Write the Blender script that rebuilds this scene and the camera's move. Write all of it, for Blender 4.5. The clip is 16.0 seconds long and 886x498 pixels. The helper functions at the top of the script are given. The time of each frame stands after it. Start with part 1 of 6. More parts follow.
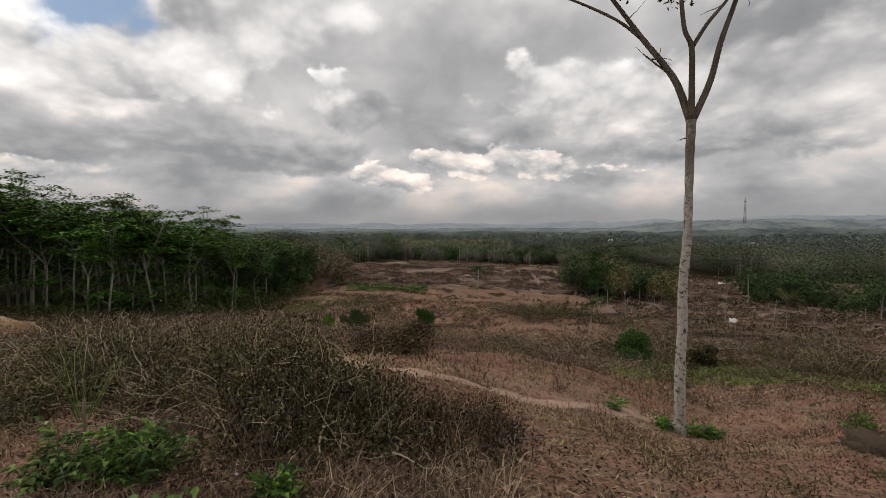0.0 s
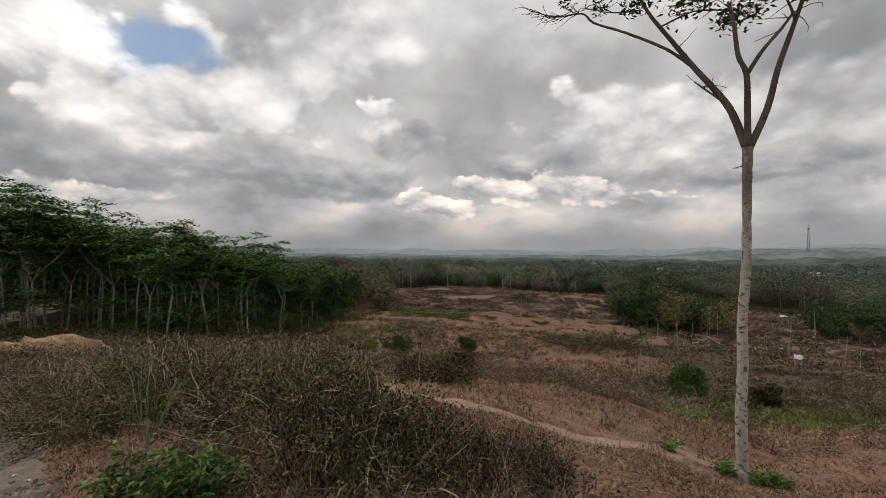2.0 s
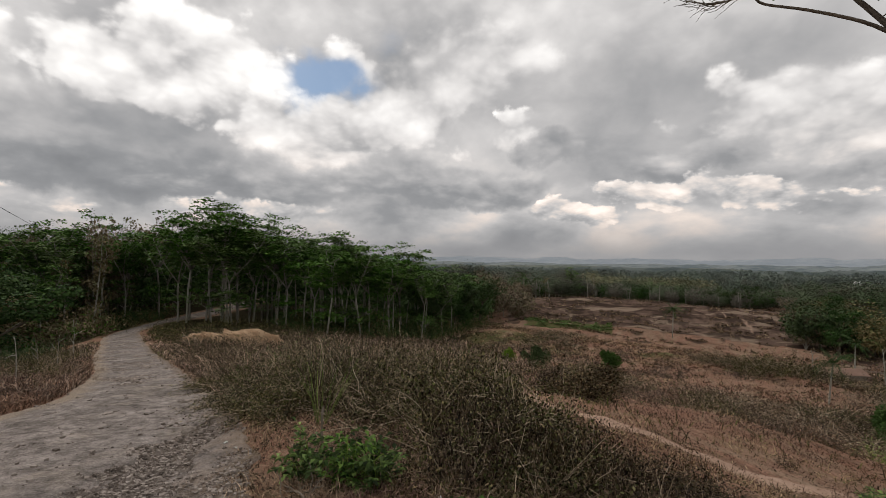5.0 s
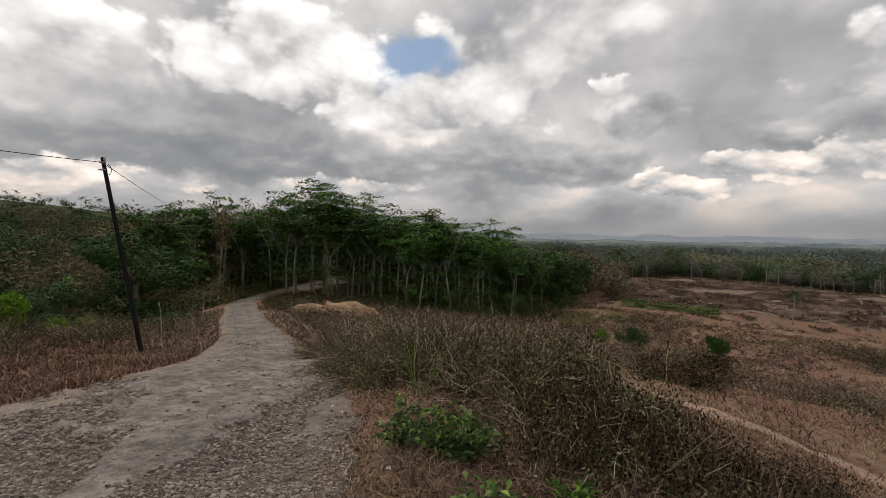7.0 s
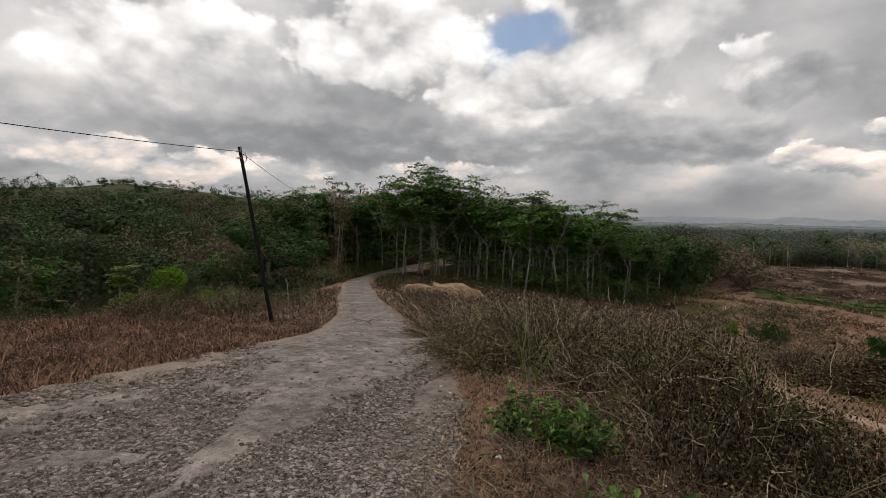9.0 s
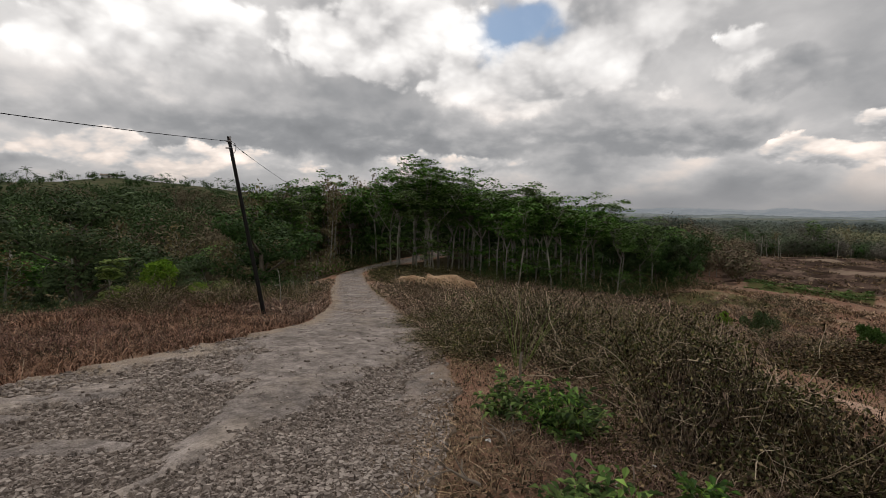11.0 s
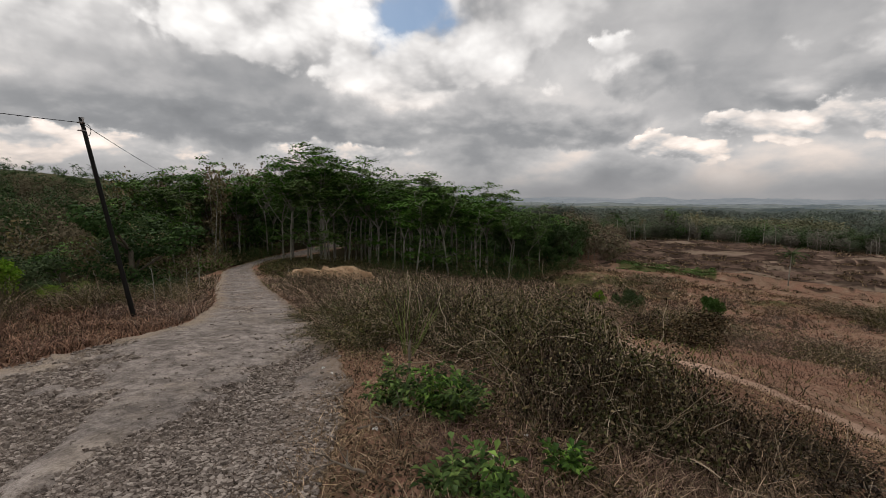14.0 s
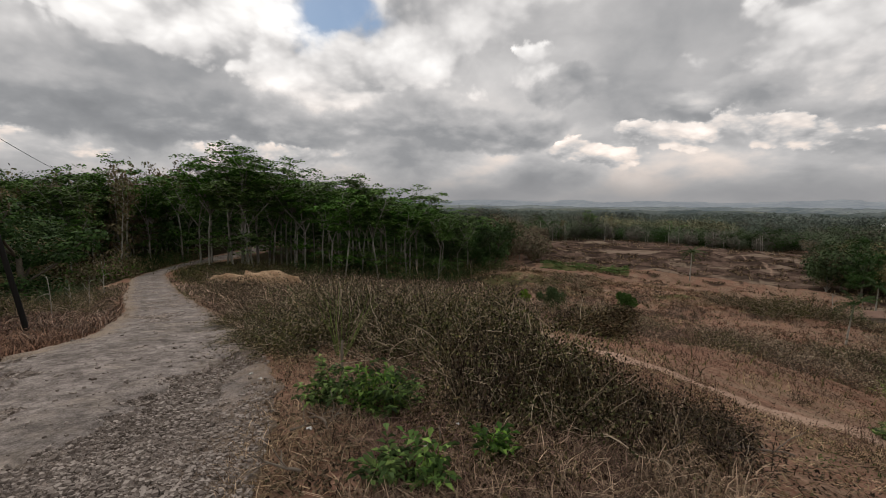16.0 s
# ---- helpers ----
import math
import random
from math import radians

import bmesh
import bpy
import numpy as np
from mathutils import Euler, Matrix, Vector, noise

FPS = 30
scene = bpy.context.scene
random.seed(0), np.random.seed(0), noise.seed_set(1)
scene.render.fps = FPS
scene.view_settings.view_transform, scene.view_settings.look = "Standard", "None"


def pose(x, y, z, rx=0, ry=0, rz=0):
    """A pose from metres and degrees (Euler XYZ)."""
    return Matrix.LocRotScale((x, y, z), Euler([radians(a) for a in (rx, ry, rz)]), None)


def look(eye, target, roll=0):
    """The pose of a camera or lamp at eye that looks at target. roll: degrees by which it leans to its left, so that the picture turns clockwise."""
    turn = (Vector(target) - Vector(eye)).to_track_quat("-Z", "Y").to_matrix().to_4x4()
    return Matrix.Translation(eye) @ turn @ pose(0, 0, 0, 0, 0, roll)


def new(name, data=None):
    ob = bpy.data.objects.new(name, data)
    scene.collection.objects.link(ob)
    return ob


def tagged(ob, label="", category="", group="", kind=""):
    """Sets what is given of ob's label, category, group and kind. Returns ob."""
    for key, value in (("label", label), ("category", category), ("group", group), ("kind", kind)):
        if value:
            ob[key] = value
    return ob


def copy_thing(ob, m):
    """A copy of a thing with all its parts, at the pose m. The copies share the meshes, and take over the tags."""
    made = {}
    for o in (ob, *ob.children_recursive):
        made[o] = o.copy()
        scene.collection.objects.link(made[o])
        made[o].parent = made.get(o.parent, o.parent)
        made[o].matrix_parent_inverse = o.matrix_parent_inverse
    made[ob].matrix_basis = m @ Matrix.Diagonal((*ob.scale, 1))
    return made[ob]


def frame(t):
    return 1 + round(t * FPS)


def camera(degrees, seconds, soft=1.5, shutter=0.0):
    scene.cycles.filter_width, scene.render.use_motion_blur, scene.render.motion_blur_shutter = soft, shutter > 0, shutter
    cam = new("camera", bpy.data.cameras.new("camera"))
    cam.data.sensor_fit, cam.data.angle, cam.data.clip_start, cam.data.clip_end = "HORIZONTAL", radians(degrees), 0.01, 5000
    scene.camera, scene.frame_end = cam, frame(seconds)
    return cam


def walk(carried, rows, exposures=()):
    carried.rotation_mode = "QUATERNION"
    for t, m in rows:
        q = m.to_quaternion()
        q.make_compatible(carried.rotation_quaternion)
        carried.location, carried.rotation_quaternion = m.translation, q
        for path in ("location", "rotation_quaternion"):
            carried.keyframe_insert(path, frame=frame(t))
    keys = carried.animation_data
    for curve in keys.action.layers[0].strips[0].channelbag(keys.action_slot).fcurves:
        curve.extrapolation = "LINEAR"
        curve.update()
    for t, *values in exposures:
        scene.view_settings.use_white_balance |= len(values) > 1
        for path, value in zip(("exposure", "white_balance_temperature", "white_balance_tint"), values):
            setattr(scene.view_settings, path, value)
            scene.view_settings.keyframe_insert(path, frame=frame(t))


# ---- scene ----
cam = camera(87.06, 16.0, soft=0.5)
EYE = 1.6
ROWS = [
    (0.0, 0.000, 0.000, 0.000, 0.00, -2.98, 0.00), (0.5, -0.008, -0.009, 0.016, 0.80, -2.34, -0.14),
    (1.0, -0.022, -0.022, 0.030, 1.89, -1.57, -0.24), (1.5, -0.035, -0.020, 0.043, 3.23, -0.77, -0.34),
    (2.0, -0.054, -0.034, 0.056, 5.21, 0.20, -0.48), (2.5, -0.057, -0.048, 0.063, 7.72, 1.09, -0.59),
    (3.0, -0.071, -0.069, 0.071, 11.19, 1.79, -0.72), (3.5, -0.088, -0.090, 0.068, 14.03, 1.95, -0.82),
    (4.0, -0.107, -0.096, 0.056, 16.36, 1.91, -0.84),
    (6.5, -0.117, -0.260, 0.132, 30.40, -1.01, -0.73), (7.0, -0.160, -0.194, 0.111, 32.75, -1.90, -0.87),
    (7.5, -0.225, -0.106, 0.087, 35.64, -2.80, -0.89), (8.0, -0.281, -0.082, 0.075, 39.51, -3.37, -0.93),
    (8.5, -0.320, -0.078, 0.073, 42.81, -3.77, -0.90), (9.0, -0.339, -0.063, 0.076, 45.65, -4.16, -0.80),
    (11.5, -0.333, 0.020, -0.025, 44.11, -5.43, -0.40), (12.0, -0.308, 0.034, -0.028, 41.81, -5.67, -0.35),
    (12.5, -0.282, 0.044, -0.019, 39.60, -5.84, -0.28), (13.0, -0.259, 0.052, -0.009, 37.28, -5.97, -0.30),
    (13.5, -0.227, 0.051, 0.003, 35.09, -6.12, -0.31), (14.0, -0.206, 0.050, 0.006, 32.48, -6.20, -0.31),
    (14.5, -0.191, 0.035, 0.003, 29.89, -6.10, -0.42), (15.0, -0.176, 0.010, -0.002, 27.38, -6.00, -0.42),
    (15.5, -0.156, -0.035, 0.001, 25.34, -5.93, -0.42), (16.0, -0.155, -0.075, -0.010, 23.81, -5.85, -0.45),
]
walk(cam, [(t, pose(x, y, z + EYE, 90 + pitch, roll, yaw)) for t, x, y, z, yaw, pitch, roll in ROWS],
     exposures=[(0.0, 0.0), (16.0, 0.0)])


# ---------------------------------------------------------------- sky and light
class Nodes:
    """Short hands for a node tree."""

    def __init__(self, tree):
        self.t = tree
        tree.nodes.clear()

    def n(self, kind, **props):
        node = self.t.nodes.new(kind)
        for k, v in props.items():
            if k == "operation":
                node.operation = v
            elif k == "blend_type":
                node.blend_type = v
            elif k == "data_type":
                node.data_type = v
        return node

    def link(self, a, b):
        self.t.links.new(a, b)

    def put(self, socket, v):
        if isinstance(v, bpy.types.NodeSocket):
            self.link(v, socket)
        else:
            socket.default_value = v

    def math(self, op, a, b=0.0, c=0.0, clamp=False):
        m = self.n("ShaderNodeMath", operation=op)
        m.use_clamp = clamp
        for s, v in zip(m.inputs, (a, b, c)):
            self.put(s, v)
        return m.outputs[0]

    def vmath(self, op, a, b=(0, 0, 0)):
        m = self.n("ShaderNodeVectorMath", operation=op)
        self.put(m.inputs[0], a)
        self.put(m.inputs[1], b)
        return m.outputs[0]

    def noise(self, vec, scale, detail=4.0, rough=0.55, distort=0.0):
        m = self.n("ShaderNodeTexNoise")
        if vec is not None:
            self.link(vec, m.inputs["Vector"])
        m.inputs["Scale"].default_value = scale
        m.inputs["Detail"].default_value = detail
        m.inputs["Roughness"].default_value = rough
        m.inputs["Distortion"].default_value = distort
        return m

    def mix(self, f, a, b, mode="MIX"):
        m = self.n("ShaderNodeMix", data_type="RGBA", blend_type=mode)
        self.put(m.inputs[0], f)
        self.put(m.inputs[6], (*a, 1) if isinstance(a, tuple) else a)
        self.put(m.inputs[7], (*b, 1) if isinstance(b, tuple) else b)
        return m.outputs[2]

    def ramp(self, v, stops):
        m = self.n("ShaderNodeValToRGB")
        self.link(v, m.inputs[0])
        el = m.color_ramp.elements
        while len(el) < len(stops):
            el.new(0.5)
        for e, (p, c) in zip(el, stops):
            e.position = p
            e.color = (*c, 1) if isinstance(c, tuple) else (c, c, c, 1)
        return m.outputs[0]

    def span(self, v, lo, hi, a=0.0, b=1.0):
        m = self.n("ShaderNodeMapRange")
        m.interpolation_type = "SMOOTHSTEP"
        for s, x in zip(m.inputs, (v, lo, hi, a, b)):
            self.put(s, x)
        return m.outputs[0]


SUN_YAW, SUN_EL = 62.0, 48.0
world = bpy.data.worlds.new("sky")
scene.world = world
world.use_nodes = True
W = Nodes(world.node_tree)
direction = W.n("ShaderNodeTexCoord").outputs["Generated"]
split = W.n("ShaderNodeSeparateXYZ")
W.link(direction, split.inputs[0])
dx, dy, dz = split.outputs
az = W.math("MULTIPLY", W.math("ARCTAN2", W.math("MULTIPLY", dx, -1.0), dy), 57.29578)
el = W.math("MULTIPLY", W.math("ARCSINE", dz), 57.29578)
# cloud layer: soft grey masses and bright heaped ones, smaller and flatter towards the horizon
lowness = W.span(el, 4.0, 16.0, 1.0, 0.0)
deck = W.vmath("MULTIPLY", direction, (1.0, 1.0, 1.5))
warp = W.noise(deck, 4.0, 5, 0.5)
deck = W.vmath("ADD", deck, W.vmath("MULTIPLY", W.vmath("SUBTRACT", warp.outputs["Color"], (0.5, 0.5, 0.5)), (0.075, 0.075, 0.075)))
flat = W.vmath("MULTIPLY", deck, (1.0, 1.0, 1.4))


def two(a, b):
    return W.math("ADD", W.math("MULTIPLY", a, W.math("SUBTRACT", 1.0, lowness)), W.math("MULTIPLY", b, lowness))


def heaps(where, scale):
    """Rounded heads, each made of smaller ones."""
    v = W.n("ShaderNodeTexVoronoi")
    v.feature = "SMOOTH_F1"
    v.inputs["Scale"].default_value = scale
    v.inputs["Detail"].default_value = 3.5
    v.inputs["Roughness"].default_value = 0.52
    v.inputs["Smoothness"].default_value = 0.7
    W.link(where, v.inputs["Vector"])
    return W.math("SUBTRACT", 0.93, v.outputs["Distance"])


up = (0.0, 0.0, 0.05)
soft = W.math("MULTIPLY", W.math("SUBTRACT", two(W.noise(deck, 2.6, 7, 0.5).outputs["Fac"], W.noise(flat, 5.0, 7, 0.5).outputs["Fac"]), 0.5), 1.7)
lumps = two(heaps(deck, 7.5), heaps(flat, 15.0))
lit = W.math("SUBTRACT", lumps, two(heaps(W.vmath("ADD", deck, up), 7.5), heaps(W.vmath("ADD", flat, up), 15.0)))
# the clouds one behind another: bearing, height, half width, half height, tone, how much lighter the top is, how heaped
CLOUDS = [
    (70, 31, 34, 9, 0.66, 0.06, 0.4), (18, 31, 16, 7, 0.62, 0.04, 0.3), (-6, 25, 15, 9, 0.47, 0.12, 0.25), (-34, 26, 14, 6, 0.60, 0.06, 0.3),
    (53, 19.5, 13, 6.5, 0.80, 0.12, 1.0), (76, 16, 11, 5.5, 0.72, 0.14, 0.9), (38, 14.2, 11, 4.4, 0.77, 0.14, 1.0), (28, 18, 8, 6, 0.76, 0.10, 0.8),
    (21, 22, 9, 5, 0.66, 0.08, 0.5), (-17, 14, 11, 4.6, 0.64, 0.12, 0.8), (-37, 15, 12, 6.5, 0.63, 0.10, 0.6), (66, 13, 9, 3.5, 0.50, 0.10, 0.5),
]
NEARER = [
    (56, 9.0, 30, 3.4, 0.35, 0.18, 0.35), (27, 10.0, 9, 2.8, 0.44, 0.16, 0.4), (13.0, 15.2, 5.0, 2.7, 0.74, 0.16, 1.0), (8.5, 13.0, 5.5, 2.7, 0.42, 0.12, 0.7),
    (18, 8.6, 10, 2.6, 0.36, 0.14, 0.4), (-6, 10.8, 8, 2.0, 0.44, 0.12, 0.5), (-30, 8.6, 13, 2.2, 0.42, 0.12, 0.5), (8, 5.2, 6, 1.6, 0.64, 0.14, 0.9),
    (-3, 7.6, 7, 1.9, 0.67, 0.14, 0.9), (-13, 6.8, 8, 1.8, 0.66, 0.14, 0.9), (76, 5.0, 14, 1.8, 0.62, 0.12, 0.7), (45, 5.4, 10, 1.4, 0.54, 0.10, 0.6),
    (88, 11, 9, 3, 0.44, 0.12, 0.4),
]
wob = W.math("MULTIPLY", W.math("SUBTRACT", W.noise(direction, 6.0, 7, 0.55).outputs["Fac"], 0.5), 17.0)
wob2 = W.math("MULTIPLY", W.math("SUBTRACT", W.noise(W.vmath("ADD", direction, (3.1, 1.7, 0.4)), 7.0, 7, 0.55).outputs["Fac"], 0.5), 8.0)
azw, elw = W.math("ADD", az, wob), W.math("ADD", el, wob2)


def blob(a0, e0, wa, we):
    u = W.math("DIVIDE", W.math("SUBTRACT", azw, a0), wa)
    v = W.math("DIVIDE", W.math("SUBTRACT", elw, e0), we)
    return W.math("EXPONENT", W.math("MULTIPLY", W.math("ADD", W.math("MULTIPLY", u, u), W.math("MULTIPLY", v, v)), -1.0))


tone = W.math("ADD", W.math("MULTIPLY", soft, 0.9), 0.51)
for a0, e0, wa, we, light, top, heaped in CLOUDS + NEARER:
    u = W.math("DIVIDE", W.math("SUBTRACT", azw, a0), wa)
    v = W.math("DIVIDE", W.math("SUBTRACT", elw, e0), we)
    inside = W.math("SUBTRACT", 1.0, W.math("ADD", W.math("MULTIPLY", u, u), W.math("MULTIPLY", v, v)))
    ragged = W.math("ADD", W.math("MULTIPLY", lumps, 1.6 * heaped), W.math("MULTIPLY", soft, 1.5))
    edge = W.span(W.math("ADD", inside, ragged), -0.45 + 0.38 * heaped, 0.85 - 0.50 * heaped)
    own = W.math("ADD", W.math("MULTIPLY", v, top), light)
    own = W.math("ADD", own, W.math("ADD", W.math("MULTIPLY", lumps, 0.42 * heaped), W.math("MULTIPLY", soft, 0.60)))
    own = W.math("ADD", own, W.math("MULTIPLY", lit, 0.38 * heaped))
    keep = W.math("SUBTRACT", 1.0, edge)
    tone = W.math("ADD", W.math("MULTIPLY", tone, keep), W.math("MULTIPLY", own, edge))
cloud = W.ramp(tone, [(0.0, (0.19, 0.197, 0.208)), (0.3, (0.315, 0.318, 0.328)), (0.5, (0.51, 0.499, 0.498)), (0.72, (0.80, 0.775, 0.76)), (1.0, (1.12, 1.09, 1.06))])
warm = W.math("MULTIPLY", W.span(el, 3.0, 16.0, 1.0, 0.0), W.span(tone, 0.5, 0.75))
cloud = W.mix(warm, cloud, W.mix(1.0, cloud, (1.06, 0.955, 0.88), "MULTIPLY"))
sky = W.n("ShaderNodeTexSky")
sky.sky_type = "NISHITA"
sky.sun_disc = False
sky.sun_elevation = radians(SUN_EL)
sky.sun_rotation = radians(-SUN_YAW)
blue = W.mix(1.0, sky.outputs[0], (0.070, 0.078, 0.082), "MULTIPLY")
hole = W.math("ADD", blob(36.8, 20.0, 8.0, 2.9), W.math("ADD", W.math("MULTIPLY", blob(30, 26, 9, 3), 0.3), W.math("MULTIPLY", blob(84, 24, 6, 3), 0.5)))
wisps = W.math("ADD", W.math("MULTIPLY", lumps, 1.2), W.math("MULTIPLY", soft, 2.0))
hole = W.span(W.math("MULTIPLY", hole, W.math("SUBTRACT", 1.0, wisps)), 0.28, 0.95, 0.0, 0.92)
hue = W.mix(hole, cloud, blue)
low = W.span(el, 0.6, 5.2, 1.0, 0.0)
hue = W.mix(W.math("MULTIPLY", low, 0.80), hue, (0.285, 0.284, 0.292))
bg = W.n("ShaderNodeBackground")
W.link(hue, bg.inputs[0])
bg.inputs[1].default_value = 1.0
W.link(bg.outputs[0], W.n("ShaderNodeOutputWorld").inputs[0])

lamp = bpy.data.lights.new("sun", "SUN")
lamp.energy, lamp.angle, lamp.color = 0.8, radians(14), (1.0, 0.95, 0.88)
sun = new("sun", lamp)
sa, se = radians(SUN_YAW), radians(SUN_EL)
sun.matrix_world = look((-math.sin(sa) * math.cos(se) * 50, math.cos(sa) * math.cos(se) * 50, math.sin(se) * 50), (0, 0, 0))


# ---------------------------------------------------------------- materials
def surface(name, build, rough=0.85, bump=0.0, bump_dist=0.02, spec=0.06, two_sided=0.0):
    """A material whose colour and height come from build(nodes, position) -> colour, height, roughness."""
    m = bpy.data.materials.new(name)
    m.use_nodes = True
    k = Nodes(m.node_tree)
    pos = k.n("ShaderNodeNewGeometry").outputs["Position"]
    colour, height, rgh = build(k, pos)
    b = k.n("ShaderNodeBsdfPrincipled")
    k.put(b.inputs["Base Color"], colour if isinstance(colour, bpy.types.NodeSocket) else (*colour, 1))
    k.put(b.inputs["Roughness"], rgh if rgh is not None else rough)
    b.inputs["Specular IOR Level"].default_value = spec
    if height is not None and bump:
        bp = k.n("ShaderNodeBump")
        bp.inputs["Strength"].default_value = bump
        bp.inputs["Distance"].default_value = bump_dist
        k.link(height, bp.inputs["Height"])
        k.link(bp.outputs[0], b.inputs["Normal"])
    out = k.n("ShaderNodeOutputMaterial")
    if two_sided:
        tr = k.n("ShaderNodeBsdfTranslucent")
        k.put(tr.inputs[0], colour if isinstance(colour, bpy.types.NodeSocket) else (*colour, 1))
        ms = k.n("ShaderNodeMixShader")
        ms.inputs[0].default_value = two_sided
        k.link(b.outputs[0], ms.inputs[1])
        k.link(tr.outputs[0], ms.inputs[2])
        k.link(ms.outputs[0], out.inputs[0])
    else:
        k.link(b.outputs[0], out.inputs[0])
    return m


def foliage(name, tones, two_sided=0.06, rough=0.7, spec=0.06, patch=0.9, lo=0.72, hi=1.25, each=(0.4, 1.5)):
    """Leaves: a tone per leaf out of a few, shifted from plant to plant."""

    def build(k, pos):
        isl = k.n("ShaderNodeNewGeometry").outputs["Random Per Island"]
        stops = [(i / max(1, len(tones) - 1), c) for i, c in enumerate(tones)]
        col = k.ramp(isl, stops)
        rnd = k.n("ShaderNodeObjectInfo").outputs["Random"]
        hsv = k.n("ShaderNodeHueSaturation")
        k.link(k.span(rnd, 0, 1, 0.485, 0.512), hsv.inputs["Hue"])
        k.link(k.span(rnd, 0, 1, 0.85, 1.1), hsv.inputs["Saturation"])
        clump = k.noise(pos, patch, 3).outputs["Fac"]
        chance = k.n("ShaderNodeTexWhiteNoise")
        chance.noise_dimensions = "1D"
        k.link(k.math("MULTIPLY", isl, 917.0), chance.inputs["W"])
        k.link(k.math("MULTIPLY", k.span(clump, 0.3, 0.7, lo, hi), k.span(chance.outputs["Value"], 0, 1, *each)), hsv.inputs["Value"])
        k.link(col, hsv.inputs["Color"])
        return hsv.outputs[0], None, None

    return surface(name, build, rough, spec=spec, two_sided=two_sided)


def bark(name, a, b, c, scale=3.0):
    def build(k, pos):
        st = k.vmath("MULTIPLY", pos, (1.0, 1.0, 0.35))
        n1 = k.noise(st, scale, 5, 0.6).outputs["Fac"]
        n2 = k.noise(pos, scale * 7, 4, 0.7).outputs["Fac"]
        col = k.mix(k.span(n1, 0.35, 0.65), a, b)
        col = k.mix(k.span(n2, 0.52, 0.7), col, c)
        return col, n2, None

    return surface(name, build, 0.9, bump=0.6, bump_dist=0.02)


def ground_build(k, pos):
    fine = k.noise(pos, 9.0, 6, 0.65).outputs["Fac"]
    mid = k.noise(pos, 0.8, 5, 0.6).outputs["Fac"]
    wide = k.noise(pos, 0.09, 4, 0.55).outputs["Fac"]
    soil = k.mix(k.span(fine, 0.3, 0.7), (0.18, 0.092, 0.063), (0.37, 0.218, 0.154))
    straw = k.mix(k.span(fine, 0.3, 0.7), (0.175, 0.110, 0.074), (0.355, 0.24, 0.172))
    col = k.mix(k.span(k.math("ADD", k.math("MULTIPLY", mid, 0.6), k.math("MULTIPLY", wide, 0.4)), 0.44, 0.60), soil, straw)
    turn = k.n("ShaderNodeVectorRotate")
    turn.rotation_type = "Z_AXIS"
    turn.inputs["Angle"].default_value = 0.45
    k.link(pos, turn.inputs["Vector"])
    rills = k.noise(k.vmath("MULTIPLY", turn.outputs[0], (0.10, 0.9, 0.9)), 1.0, 5, 0.6).outputs["Fac"]
    col = k.mix(k.math("MULTIPLY", k.span(rills, 0.54, 0.66), 0.7), col, (0.36, 0.268, 0.19))
    col = k.mix(k.math("MULTIPLY", k.span(rills, 0.44, 0.33), 0.45), col, (0.085, 0.055, 0.036))
    crumbs = k.noise(pos, 26.0, 5, 0.7).outputs["Fac"]
    col = k.mix(k.span(crumbs, 0.56, 0.70), col, (0.055, 0.035, 0.024))
    col = k.mix(k.span(crumbs, 0.42, 0.30), col, (0.33, 0.25, 0.175))

    def mask(name):
        a = k.n("ShaderNodeAttribute")
        a.attribute_name = name
        return a.outputs["Fac"]

    def rough_edge(name, lo=0.35, hi=0.65, by=0.5):
        return k.span(k.math("ADD", mask(name), k.math("MULTIPLY", k.math("SUBTRACT", mid, 0.5), by)), lo, hi)

    # matted plant litter, darkened further to carry the shadow by the thicket
    col = k.mix(k.math("MULTIPLY", rough_edge("mat"), 0.7), col, k.mix(k.span(fine, 0.35, 0.65), (0.05, 0.031, 0.02), (0.15, 0.095, 0.062)))
    till = k.mix(k.span(k.math("ADD", k.math("MULTIPLY", fine, 0.4), k.math("MULTIPLY", k.noise(pos, 0.35, 5, 0.65).outputs["Fac"], 0.6)), 0.38, 0.62), (0.068, 0.045, 0.036), (0.18, 0.122, 0.094))
    rows = k.noise(k.vmath("MULTIPLY", pos, (0.055, 0.48, 0.2)), 1.0, 5, 0.68).outputs["Fac"]
    till = k.mix(k.math("MULTIPLY", k.span(rows, 0.47, 0.40), 0.85), till, (0.042, 0.029, 0.022))
    till = k.mix(k.math("MULTIPLY", k.span(rows, 0.54, 0.62), 0.75), till, (0.31, 0.235, 0.175))
    col = k.mix(rough_edge("tilled"), col, till)
    col = k.mix(k.math("MULTIPLY", rough_edge("windrow", 0.3, 0.7, 0.7), 0.8), col, (0.052, 0.037, 0.029))
    col = k.mix(k.math("MULTIPLY", rough_edge("green"), 0.8), col, k.mix(fine, (0.05, 0.075, 0.022), (0.12, 0.13, 0.045)))
    # shade under the trees is put into this near-black floor colour
    col = k.mix(rough_edge("shaded_floor"), col, k.mix(fine, (0.02, 0.018, 0.011), (0.05, 0.041, 0.024)))
    col = k.mix(rough_edge("meadow"), col, k.mix(k.span(k.noise(pos, 0.05, 5).outputs["Fac"], 0.35, 0.65), (0.055, 0.066, 0.036), (0.11, 0.108, 0.062)))
    # distance haze put into the far ground's colour
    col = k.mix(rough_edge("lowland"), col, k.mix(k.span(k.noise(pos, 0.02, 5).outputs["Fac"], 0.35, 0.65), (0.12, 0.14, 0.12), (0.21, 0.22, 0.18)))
    path_col = k.mix(k.span(fine, 0.3, 0.7), (0.33, 0.215, 0.152), (0.50, 0.352, 0.265))
